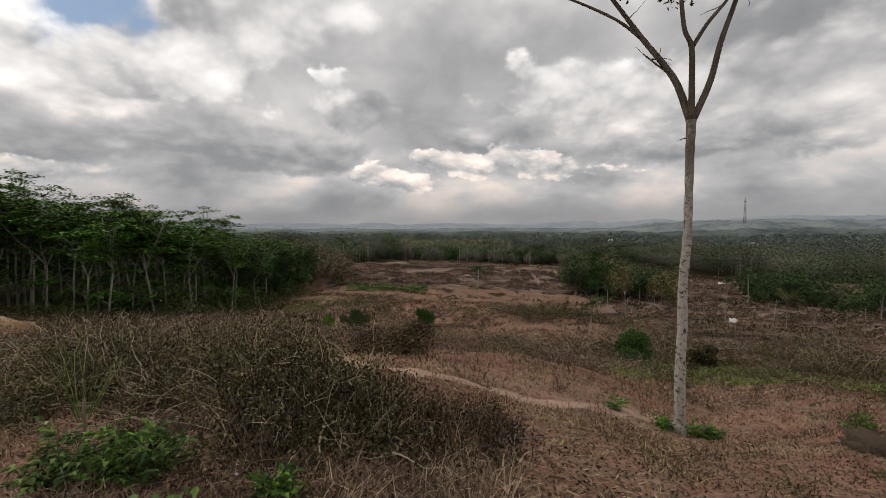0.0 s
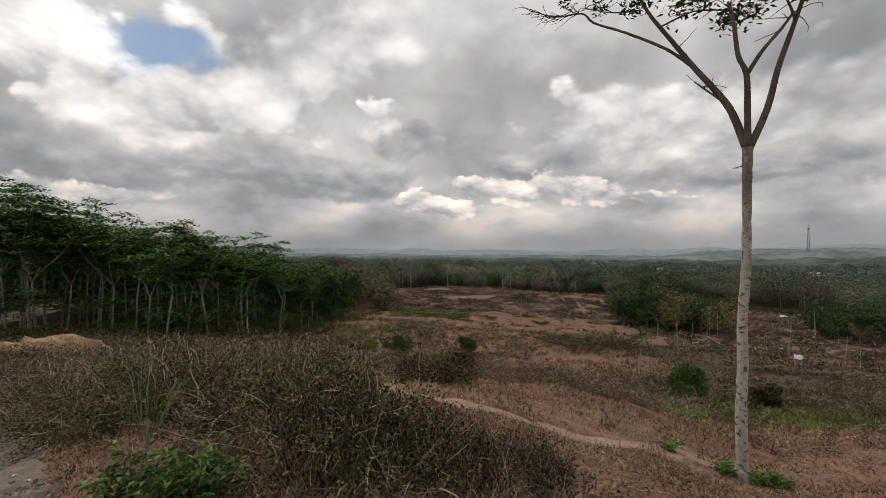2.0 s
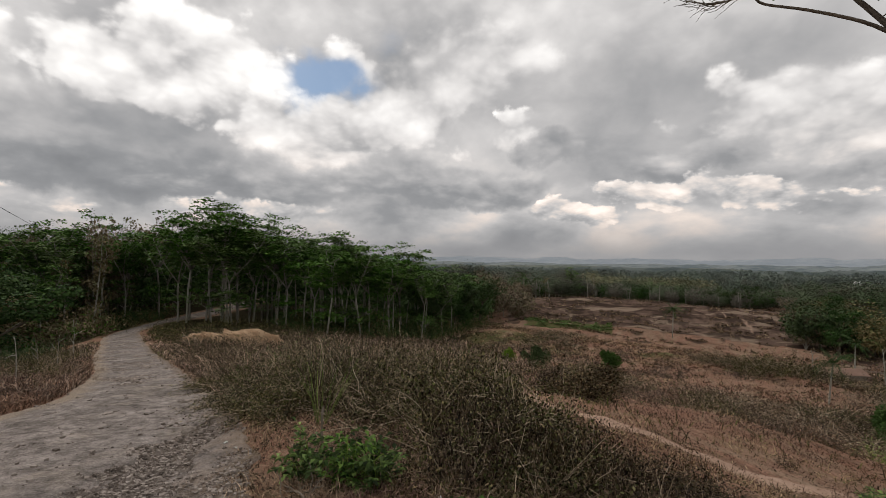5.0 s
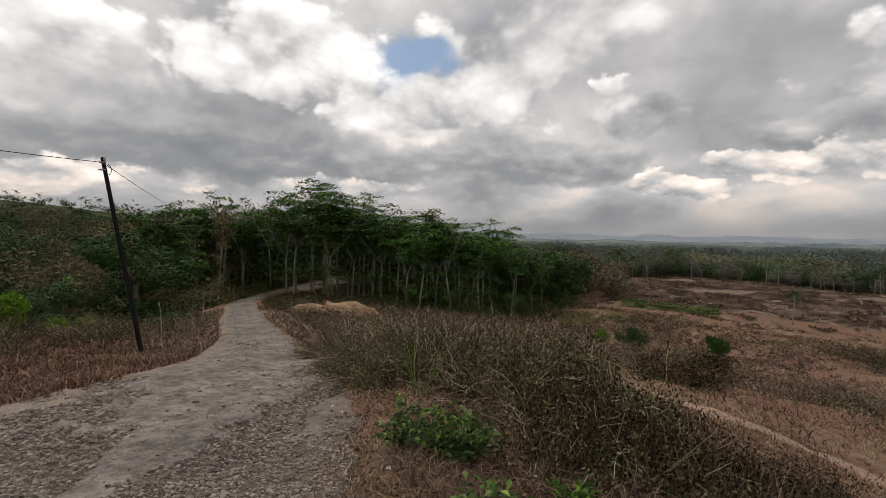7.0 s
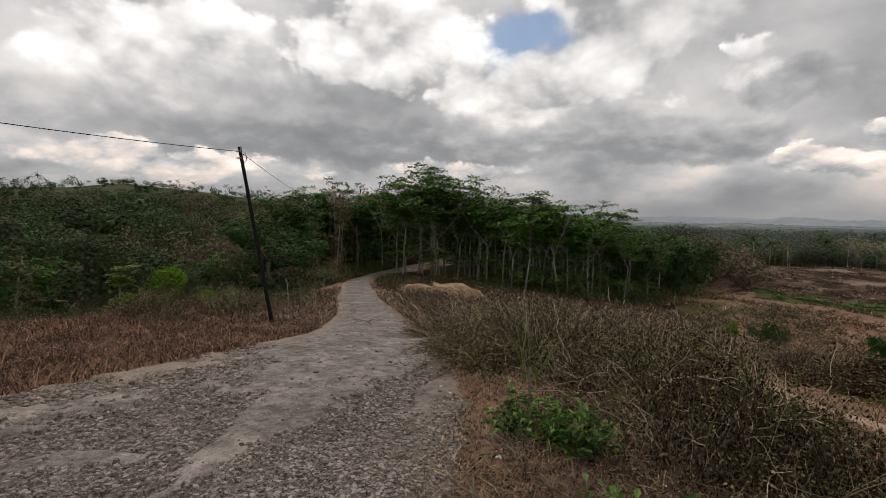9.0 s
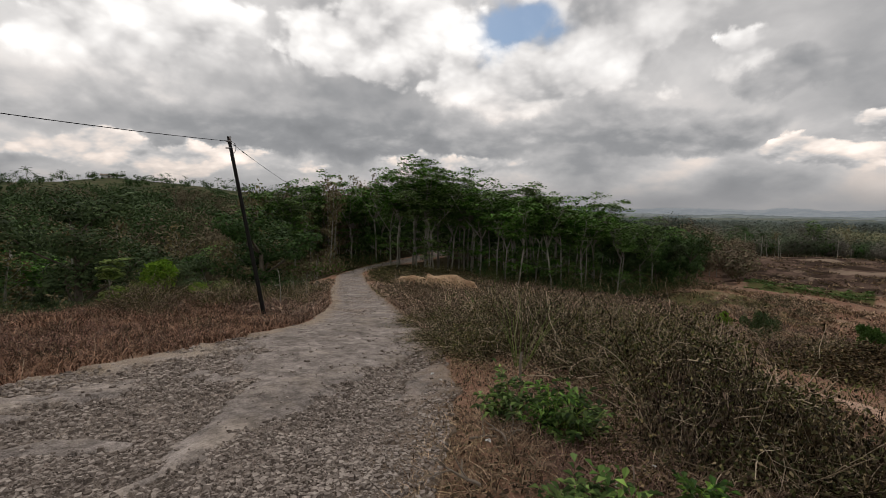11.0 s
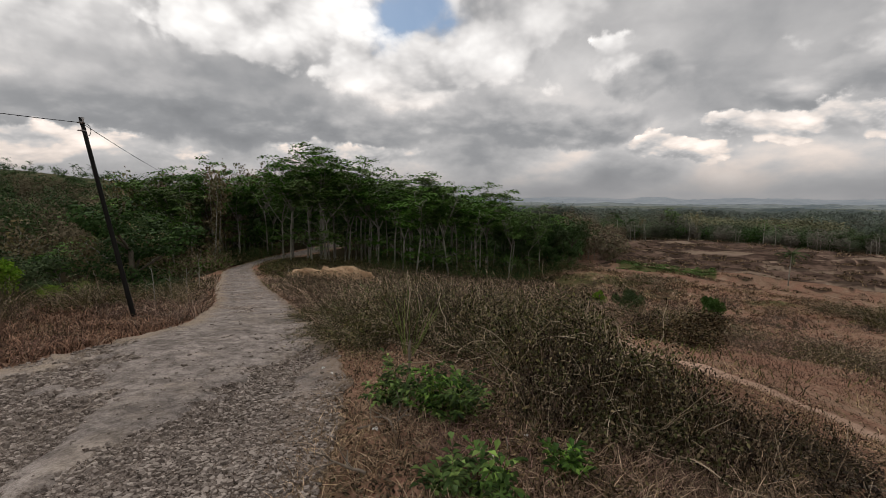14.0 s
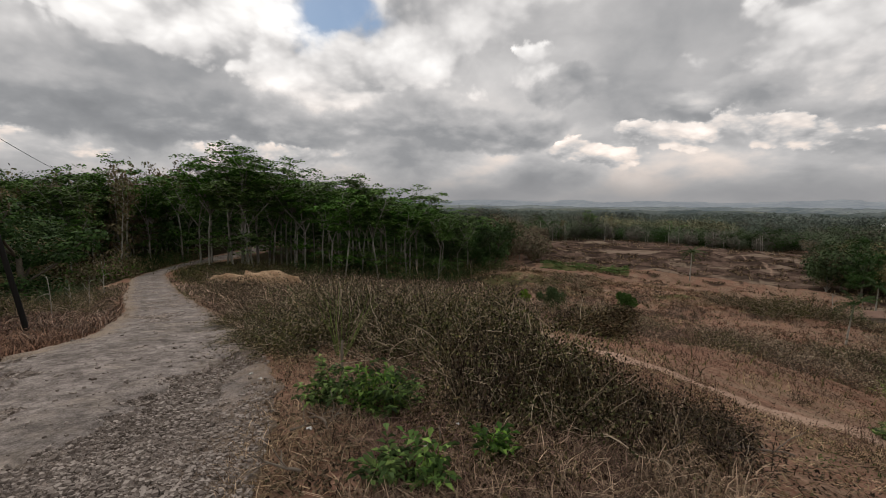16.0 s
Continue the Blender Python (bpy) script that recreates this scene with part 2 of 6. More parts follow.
    col = k.mix(rough_edge("path", 0.4, 0.75, 0.35), col, path_col)
    return col, k.math("ADD", k.math("MULTIPLY", fine, 0.5), mid), None


M_GROUND = surface("dry_ground", ground_build, 0.95, bump=1.0, bump_dist=0.05, spec=0.0)


def road_build(k, pos):
    grit = k.noise(pos, 42, 6, 0.8).outputs["Fac"]
    pebble = k.noise(pos, 17, 3, 0.6).outputs["Fac"]
    mid = k.noise(pos, 2.0, 5, 0.62).outputs["Fac"]
    mixed = k.math("ADD", k.math("MULTIPLY", grit, 0.55), k.math("MULTIPLY", pebble, 0.45))
    # shade in the gaps between stones is put into the ramp's dark end
    gravel = k.ramp(mixed, [(0.36, (0.04, 0.031, 0.025)), (0.46, (0.18, 0.146, 0.124)), (0.57, (0.34, 0.285, 0.246)), (0.68, (0.52, 0.45, 0.40))])
    tar = k.ramp(k.math("ADD", k.math("MULTIPLY", grit, 0.7), k.math("MULTIPLY", mid, 0.3)), [(0.38, (0.09, 0.077, 0.069)), (0.47, (0.20, 0.172, 0.155)), (0.56, (0.285, 0.247, 0.224)), (0.66, (0.38, 0.335, 0.306))])
    left = k.n("ShaderNodeAttribute")
    left.attribute_name = "tar"
    is_tar = k.span(k.math("ADD", left.outputs["Fac"], k.math("MULTIPLY", k.math("SUBTRACT", pebble, 0.5), 0.9)), 0.4, 0.6)
    col = k.mix(is_tar, gravel, tar)
    dust = k.span(k.noise(pos, 1.1, 5, 0.6).outputs["Fac"], 0.52, 0.70)
    col = k.mix(k.math("MULTIPLY", dust, 0.45), col, (0.34, 0.285, 0.235))
    cracks = k.n("ShaderNodeTexVoronoi")
    cracks.feature = "DISTANCE_TO_EDGE"
    cracks.inputs["Scale"].default_value = 0.9
    k.link(k.vmath("ADD", pos, k.vmath("MULTIPLY", k.noise(pos, 1.8, 5, 0.65).outputs["Color"], (0.9, 0.9, 0.0))), cracks.inputs["Vector"])
    col = k.mix(k.math("MULTIPLY", k.math("MULTIPLY", is_tar, k.span(cracks.outputs["Distance"], 0.022, 0.0)), 0.4), col, (0.10, 0.085, 0.074))
    patches = k.math("MULTIPLY", k.span(k.noise(pos, 5.5, 6, 0.72).outputs["Fac"], 0.36, 0.62, 0.72, 1.30), k.span(k.noise(pos, 0.8, 5, 0.6).outputs["Fac"], 0.35, 0.65, 0.88, 1.24))
    shade = k.n("ShaderNodeHueSaturation")
    k.link(patches, shade.inputs["Value"])
    k.link(col, shade.inputs["Color"])
    col = shade.outputs[0]
    edge = k.n("ShaderNodeAttribute")
    edge.attribute_name = "edge"
    col = k.mix(k.math("MULTIPLY", k.span(k.math("ADD", edge.outputs["Fac"], k.math("MULTIPLY", k.math("SUBTRACT", mid, 0.5), 0.8)), 0.7, 1.0), 0.7), col, (0.27, 0.205, 0.155))
    side = k.n("ShaderNodeAttribute")
    side.attribute_name = "side"
    sandy = k.span(k.math("ADD", k.math("MULTIPLY", side.outputs["Fac"], -1.0), k.math("MULTIPLY", k.math("SUBTRACT", k.noise(pos, 1.4, 6, 0.7).outputs["Fac"], 0.5), 1.1)), 0.55, 0.95)
    col = k.mix(k.math("MULTIPLY", sandy, 0.75), col, k.mix(k.span(grit, 0.4, 0.65), (0.25, 0.195, 0.145), (0.52, 0.43, 0.34)))
    h = k.math("ADD", k.math("MULTIPLY", mixed, k.math("SUBTRACT", 1.3, is_tar)), k.math("MULTIPLY", is_tar, k.math("ADD", 0.15, k.math("MULTIPLY", mid, 0.5))))
    return col, h, None


M_ROAD = surface("broken_asphalt", road_build, 0.9, bump=1.0, bump_dist=0.05, spec=0.0)
M_STONE = surface("road_stone", lambda k, pos: (k.mix(k.n("ShaderNodeNewGeometry").outputs["Random Per Island"], (0.15, 0.122, 0.104), (0.42, 0.36, 0.315)), k.noise(pos, 30, 4).outputs["Fac"], None), 0.9, bump=0.5)
M_ROCK = surface("grey_rock", lambda k, pos: (k.mix(k.noise(pos, 3, 6).outputs["Fac"], (0.03, 0.022, 0.016), (0.17, 0.125, 0.09)), k.noise(pos, 8, 6).outputs["Fac"], None), 0.9, bump=0.8, bump_dist=0.05)
M_CLAY = surface("orange_clay", lambda k, pos: (k.mix(k.span(k.noise(pos, 2.2, 6, 0.65).outputs["Fac"], 0.3, 0.7), (0.25, 0.15, 0.085), (0.50, 0.35, 0.22)), k.noise(pos, 7, 6).outputs["Fac"], None), 0.95, bump=0.8, bump_dist=0.06)


def lone_bark(k, pos):
    ob = k.n("ShaderNodeTexCoord").outputs["Object"]
    sp = k.n("ShaderNodeSeparateXYZ")
    k.link(ob, sp.inputs[0])
    n1 = k.noise(k.vmath("MULTIPLY", ob, (1.0, 1.0, 0.45)), 5.0, 6, 0.65).outputs["Fac"]
    n2 = k.noise(ob, 26.0, 5, 0.7).outputs["Fac"]
    dark = k.mix(k.span(n2, 0.35, 0.65), (0.11, 0.095, 0.072), (0.23, 0.20, 0.155))
    pale = k.mix(k.span(n2, 0.3, 0.7), (0.33, 0.308, 0.27), (0.57, 0.54, 0.49))
    pale = k.mix(k.span(k.noise(ob, 13.0, 5, 0.7).outputs["Fac"], 0.535, 0.60), pale, (0.08, 0.069, 0.054))
    grow_up = k.math("ADD", sp.outputs[2], k.math("MULTIPLY", k.math("SUBTRACT", n1, 0.5), 6.0))
    return k.mix(k.span(grow_up, 3.6, 6.0), pale, dark), n2, None


M_LONE = surface("lichen_bark", lone_bark, 0.9, bump=0.6, bump_dist=0.015)
M_DARK_BARK = bark("brown_bark", (0.10, 0.083, 0.066), (0.16, 0.135, 0.105), (0.05, 0.042, 0.034), 3.0)
M_GREY_BARK = bark("grey_plantation_bark", (0.25, 0.233, 0.196), (0.39, 0.366, 0.315), (0.10, 0.09, 0.07), 2.0)
M_TWIG = surface("dry_twig", lambda k, pos: (k.ramp(k.n("ShaderNodeNewGeometry").outputs["Random Per Island"], [(0, (0.02, 0.014, 0.010)), (0.35, (0.11, 0.08, 0.052)), (0.65, (0.37, 0.285, 0.195)), (1.0, (0.66, 0.54, 0.40))]), None, None), 0.9)
M_BLACK_WOOD = surface("tarred_pole", lambda k, pos: (k.mix(k.noise(k.vmath("MULTIPLY", pos, (1, 1, 0.08)), 14, 5).outputs["Fac"], (0.008, 0.008, 0.008), (0.03, 0.028, 0.026)), k.noise(pos, 30, 3).outputs["Fac"], None), 0.7, bump=0.3)
M_CABLE = surface("black_cable", lambda k, pos: ((0.02, 0.02, 0.022), None, None), 0.6)
M_SENGON = foliage("plantation_leaves", [(0.060, 0.125, 0.024), (0.10, 0.19, 0.038), (0.15, 0.26, 0.058)], each=(0.6, 1.35))
M_DENSE = foliage("dark_leaves", [(0.026, 0.048, 0.016), (0.044, 0.078, 0.025), (0.075, 0.12, 0.04)], patch=0.35, lo=0.6, hi=1.5, each=(0.85, 1.15))
M_MIDGREEN = foliage("mid_green_leaves", [(0.03, 0.062, 0.014), (0.055, 0.11, 0.024), (0.085, 0.155, 0.036)], each=(0.8, 1.2))
M_TEAK = foliage("dry_teak_leaves", [(0.12, 0.096, 0.052), (0.17, 0.132, 0.073), (0.23, 0.176, 0.102), (0.12, 0.15, 0.056)], patch=0.3, lo=0.65, hi=1.35, each=(0.7, 1.25))
M_BROWN = foliage("withered_leaves", [(0.020, 0.013, 0.008), (0.070, 0.046, 0.027), (0.22, 0.155, 0.095), (0.065, 0.066, 0.026)])
M_OLIVE = foliage("olive_leaves", [(0.014, 0.011, 0.006), (0.055, 0.041, 0.019), (0.065, 0.074, 0.024), (0.12, 0.125, 0.042), (0.29, 0.215, 0.12)])
M_FRESH = foliage("fresh_leaves", [(0.03, 0.07, 0.013), (0.075, 0.155, 0.027), (0.14, 0.26, 0.045), (0.24, 0.39, 0.07)], 0.1, 0.5, 0.12, 4.0, 0.6, 1.3)
M_LIME = foliage("bright_shrub_leaves", [(0.09, 0.16, 0.026), (0.17, 0.265, 0.044), (0.26, 0.355, 0.066)], 0.3, each=(0.7, 1.3))
M_STRAW = foliage("dry_grass", [(0.06, 0.036, 0.022), (0.19, 0.124, 0.076), (0.46, 0.34, 0.225), (0.11, 0.083, 0.042)], 0.2, 0.85, each=(0.4, 1.75))
M_REDWEED = foliage("red_brown_weeds", [(0.06, 0.033, 0.023), (0.18, 0.105, 0.074), (0.37, 0.24, 0.172)], 0.2, 0.9, each=(0.6, 1.35))
M_DARKWEED = foliage("dark_withered_leaves", [(0.012, 0.008, 0.005), (0.035, 0.023, 0.014), (0.12, 0.082, 0.05), (0.04, 0.045, 0.017)])
M_GREYWEED = foliage("grey_brown_scrub", [(0.055, 0.040, 0.029), (0.14, 0.105, 0.076), (0.27, 0.21, 0.155)], 0.45, 0.9, each=(0.65, 1.25))
M_FIELD = foliage("purple_brown_weeds", [(0.05, 0.027, 0.019), (0.19, 0.107, 0.076), (0.38, 0.24, 0.172)], 0.12, 0.9)
# distance haze put into M_FARLEAF, M_FARTEAK, M_MIDHAZE and M_HAZELEAF tones: paler farther off
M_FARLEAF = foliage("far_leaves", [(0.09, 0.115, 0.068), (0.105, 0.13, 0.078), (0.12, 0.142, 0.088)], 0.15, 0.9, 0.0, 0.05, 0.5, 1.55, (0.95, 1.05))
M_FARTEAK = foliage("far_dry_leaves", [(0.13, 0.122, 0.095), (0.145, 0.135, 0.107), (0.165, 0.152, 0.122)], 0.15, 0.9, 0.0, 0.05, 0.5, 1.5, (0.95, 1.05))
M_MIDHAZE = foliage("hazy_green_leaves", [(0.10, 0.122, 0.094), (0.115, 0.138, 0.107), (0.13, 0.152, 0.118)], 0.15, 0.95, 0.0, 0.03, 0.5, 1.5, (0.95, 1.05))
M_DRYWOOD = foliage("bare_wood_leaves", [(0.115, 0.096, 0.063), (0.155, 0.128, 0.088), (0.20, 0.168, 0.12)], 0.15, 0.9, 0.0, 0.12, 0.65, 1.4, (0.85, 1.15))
# a patch of sunlight put into the leaf colour
M_SUNLEAF = foliage("sunlit_tone_leaves", [(0.13, 0.14, 0.075), (0.21, 0.215, 0.115), (0.30, 0.285, 0.16)], 0.15, 0.9, 0.0, 0.05, 0.6, 1.4, (0.75, 1.2))
M_HAZELEAF = foliage("hazed_far_leaves", [(0.12, 0.142, 0.125), (0.135, 0.156, 0.137), (0.15, 0.17, 0.148)], 0.15, 0.95, 0.0, 0.02, 0.6, 1.4, (0.95, 1.05))
M_WHITE = surface("white_sheet", lambda k, pos: (k.mix(k.noise(pos, 5, 4).outputs["Fac"], (0.62, 0.62, 0.60), (0.82, 0.82, 0.80)), None, None), 0.6)
M_STEEL = surface("galvanised_steel", lambda k, pos: (k.mix(k.noise(pos, 0.4, 3).outputs["Fac"], (0.30, 0.29, 0.29), (0.48, 0.46, 0.45)), None, None), 0.6)
M_WOOD = surface("weathered_wood", lambda k, pos: (k.mix(k.noise(k.vmath("MULTIPLY", pos, (1, 1, 0.2)), 6, 5).outputs["Fac"], (0.14, 0.115, 0.09), (0.32, 0.27, 0.22)), None, None), 0.9)
M_TILE = surface("clay_roof", lambda k, pos: (k.mix(k.noise(pos, 1.5, 4).outputs["Fac"], (0.20, 0.12, 0.09), (0.33, 0.22, 0.17)), None, None), 0.9)


# ---------------------------------------------------------------- the lie of the land, fitted to the view
def hash01(ix, iy, seed):
    h = (ix.astype(np.int64) * 374761393 + iy.astype(np.int64) * 668265263 + seed * 1442695041) & 0xFFFFFFFF
    h = ((h ^ (h >> 13)) * 1274126177) & 0xFFFFFFFF
    h = h ^ (h >> 16)
    return (h & 0xFFFF) / 65535.0


def vnoise(x, y, seed=0):
    ix, iy = np.floor(x), np.floor(y)
    fx, fy = x - ix, y - iy
    u, v = fx * fx * fx * (fx * (fx * 6 - 15) + 10), fy * fy * fy * (fy * (fy * 6 - 15) + 10)
    a, b = hash01(ix, iy, seed), hash01(ix + 1, iy, seed)
    c, d = hash01(ix, iy + 1, seed), hash01(ix + 1, iy + 1, seed)
    return 2 * ((a * (1 - u) + b * u) * (1 - v) + (c * (1 - u) + d * u) * v) - 1


def fbm(x, y, octaves=4, seed=0):
    s, amp = 0.0, 1.0
    for o in range(octaves):
        s = s + amp * vnoise(x * 2 ** o + 17.3 * o, y * 2 ** o - 9.1 * o, seed + o)
        amp *= 0.5
    return s


def smooth(v, lo, hi):
    t = np.clip((v - lo) / (hi - lo), 0, 1)
    return t * t * (3 - 2 * t)


# hillside heights fitted to the camera's view: bearing (degrees left of +y) by distance
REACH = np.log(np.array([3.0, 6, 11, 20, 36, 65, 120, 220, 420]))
LAND_FIT = {}
LAND_FIT[-100] = (-0.3, -0.7, -1.3, -2.5, -4.5, -8.0, -12.0, -16, -24)
LAND_FIT[-60] = (-0.35, -1.0, -1.8, -3.8, -6.4, -10.0, -14.0, -18, -24)
LAND_FIT[-43] = (-0.35, -1.0, -1.9, -4.0, -6.5, -10.0, -14.4, -18, -24)
LAND_FIT[-28] = (-0.30, -1.1, -2.75, -4.6, -7.0, -10.2, -13.5, -16.8, -24)
LAND_FIT[-14] = (-0.25, -1.0, -2.2, -4.2, -6.6, -10.2, -11.8, -14, -23)
LAND_FIT[0] = (-0.20, -0.75, -1.8, -3.8, -6.2, -9.6, -11.0, -13, -22)
LAND_FIT[14] = (-0.20, -0.7, -1.7, -3.6, -6.0, -8.5, -10.6, -12.5, -21)
LAND_FIT[26] = (-0.15, -0.5, -1.3, -3.0, -5.4, -7.5, -9.5, -12, -18)
LAND_FIT[38] = (-0.15, -0.45, -1.1, -2.5, -4.6, -6.3, -7.0, -9, -14)
LAND_FIT[52] = (-0.30, -0.7, -1.3, -2.45, -4.0, -5.6, -4.0, -2, 0)
LAND_FIT[59] = (-0.30, -0.65, -1.25, -2.4, -4.0, -6.4, -5.0, -1.5, 5)
LAND_FIT[66] = (-0.30, -0.6, -1.2, -2.3, -5.5, -9.0, -7.0, -1, 12)
LAND_FIT[80] = (-0.30, -0.6, -1.1, -1.9, -5.5, -10.0, -8.0, 1, 21)
LAND_FIT[95] = (-0.20, -0.5, -0.9, -1.6, -5.0, -10.0, -8.0, 0, 9)
LAND_FIT[140] = (0.0, 0.0, 0.1, 0.2, 0.0, -1.0, -2.0, 0, 4)
LAND_FIT[200] = (0.0, 0.1, 0.3, 0.6, 1.0, 1.5, 2.0, 2, 0)
LAND_FIT[260] = (-0.3, -0.7, -1.3, -2.5, -4.5, -8.0, -12.0, -16, -24)
BEARINGS = np.array(sorted(LAND_FIT), float)
TABLE = np.array([LAND_FIT[b] for b in sorted(LAND_FIT)], float)


def cubic(p0, p1, p2, p3, t):
    return p1 + 0.5 * t * (p2 - p0 + t * (2 * p0 - 5 * p1 + 4 * p2 - p3 + t * (3 * (p1 - p2) + p3 - p0)))


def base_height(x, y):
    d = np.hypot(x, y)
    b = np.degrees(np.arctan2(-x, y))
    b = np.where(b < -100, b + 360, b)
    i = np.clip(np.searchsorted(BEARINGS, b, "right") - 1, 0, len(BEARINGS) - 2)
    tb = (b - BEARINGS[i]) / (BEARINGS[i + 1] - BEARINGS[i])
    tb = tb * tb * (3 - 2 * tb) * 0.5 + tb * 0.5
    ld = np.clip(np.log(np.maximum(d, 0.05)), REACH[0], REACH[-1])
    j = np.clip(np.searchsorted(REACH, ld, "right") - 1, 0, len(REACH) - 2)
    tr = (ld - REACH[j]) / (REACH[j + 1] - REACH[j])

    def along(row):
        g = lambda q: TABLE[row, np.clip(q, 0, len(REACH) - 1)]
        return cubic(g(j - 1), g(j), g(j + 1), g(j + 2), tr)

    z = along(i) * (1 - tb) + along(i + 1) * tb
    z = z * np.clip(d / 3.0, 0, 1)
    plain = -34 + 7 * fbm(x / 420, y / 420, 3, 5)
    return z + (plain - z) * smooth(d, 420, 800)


# the road: middle line and half width
ROAD = [(9, -26, 2.4), (3, -12, 2.7), (-1.2, -5.6, 3.0), (-3.9, -1.4, 3.1), (-6.4, 2.3, 2.75), (-9.0, 5.7, 1.65), (-11.2, 7.6, 1.25),
        (-15.7, 10.8, 1.15), (-21.6, 14.4, 1.15), (-28, 18.6, 1.1), (-36, 23.8, 1.15), (-42, 28.2, 1.2), (-45.5, 33, 1.2), (-48, 40, 1.2),
        (-54, 52, 1.2), (-62, 65, 1.2), (-68, 85, 1.2)]
FOOTPATH = [(-9.5, 25.0), (-5.0, 17.5), (-3.3, 13.2), (-2.33, 10.9), (-0.95, 9.2), (0.2, 8.15), (1.2, 8.2), (2.3, 8.55), (3.7, 9.4), (4.6, 10.0)]


def spline(points, per=14):
    p = np.array(points, float)
    p = np.vstack([2 * p[0] - p[1], p, 2 * p[-1] - p[-2]])
    out = []
    for k in range(1, len(p) - 2):
        for t in np.arange(per) / per:
            out.append(cubic(p[k - 1], p[k], p[k + 1], p[k + 2], t))
    out.append(p[-2])
    return np.array(out)


ROAD_LINE = spline(ROAD)
TRACK_LINE = spline([(-6, 123), (4, 122), (14.2, 118.8), (18.9, 114.5), (21.1, 107.7), (20.2, 99), (19.3, 93.4)])
PATH_LINE = spline([(x, y) for x, y in FOOTPATH])


def away(x, y, line):
    """Distance to a line of points and the index of the nearest piece."""
    best = np.full(np.shape(x), 1e9)
    at = np.zeros(np.shape(x))
    for k in range(len(line) - 1):
        ax, ay = line[k][:2]
        ex, ey = line[k + 1][0] - ax, line[k + 1][1] - ay
        t = np.clip(((x - ax) * ex + (y - ay) * ey) / (ex * ex + ey * ey + 1e-9), 0, 1)
        d = np.hypot(x - ax - t * ex, y - ay - t * ey)
        near = d < best
        best = np.where(near, d, best)
        at = np.where(near, k + t, at)
    return best, at


def road_edge(x, y):
    """How far a place lies outside the road's edge (negative: on the road)."""
    d, at = away(x, y, ROAD_LINE)
    return d - np.interp(at, np.arange(len(ROAD_LINE)), ROAD_LINE[:, 2])


def bearing(x, y):
    return np.degrees(np.arctan2(-x, y)), np.hypot(x, y)


def height(x, y):
    x, y = np.asarray(x, float), np.asarray(y, float)
    b, d = bearing(x, y)
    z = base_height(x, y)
    wild = smooth(d, 4, 14)
    off = smooth(road_edge(x, y), 0.0, 3.0) if np.any(d < 140) else 1.0
    z = z + (0.30 * wild * fbm(x / 7, y / 7, 4, 11) + 0.05 * fbm(x / 0.9, y / 0.9, 3, 21)) * off
    z = z + 1.6 * smooth(d, 60, 160) * fbm(x / 60, y / 60, 3, 31)
    # a low spur across the slope
    z = z + 1.3 * np.exp(-((d - 50 - 0.35 * b) / 7.0) ** 2) * smooth(b, -24, -12) * (1 - smooth(b, 14, 22))
    # small terraces of the cleared field
    field = smooth(d, 66, 80) * (1 - smooth(d, 150, 165)) * (1 - smooth(b, 12, 15))
    step = (d + 4 * fbm(x / 25, y / 25, 2, 41)) / 4.2
    z = z + field * 1.15 * (smooth(step - np.floor(step), 0.0, 0.22) - (step - np.floor(step)))
    return z


def place_at(b, d):
    x, y = -math.sin(radians(b)) * d, math.cos(radians(b)) * d
    return x, y, float(height(np.array([x]), np.array([y]))[0])


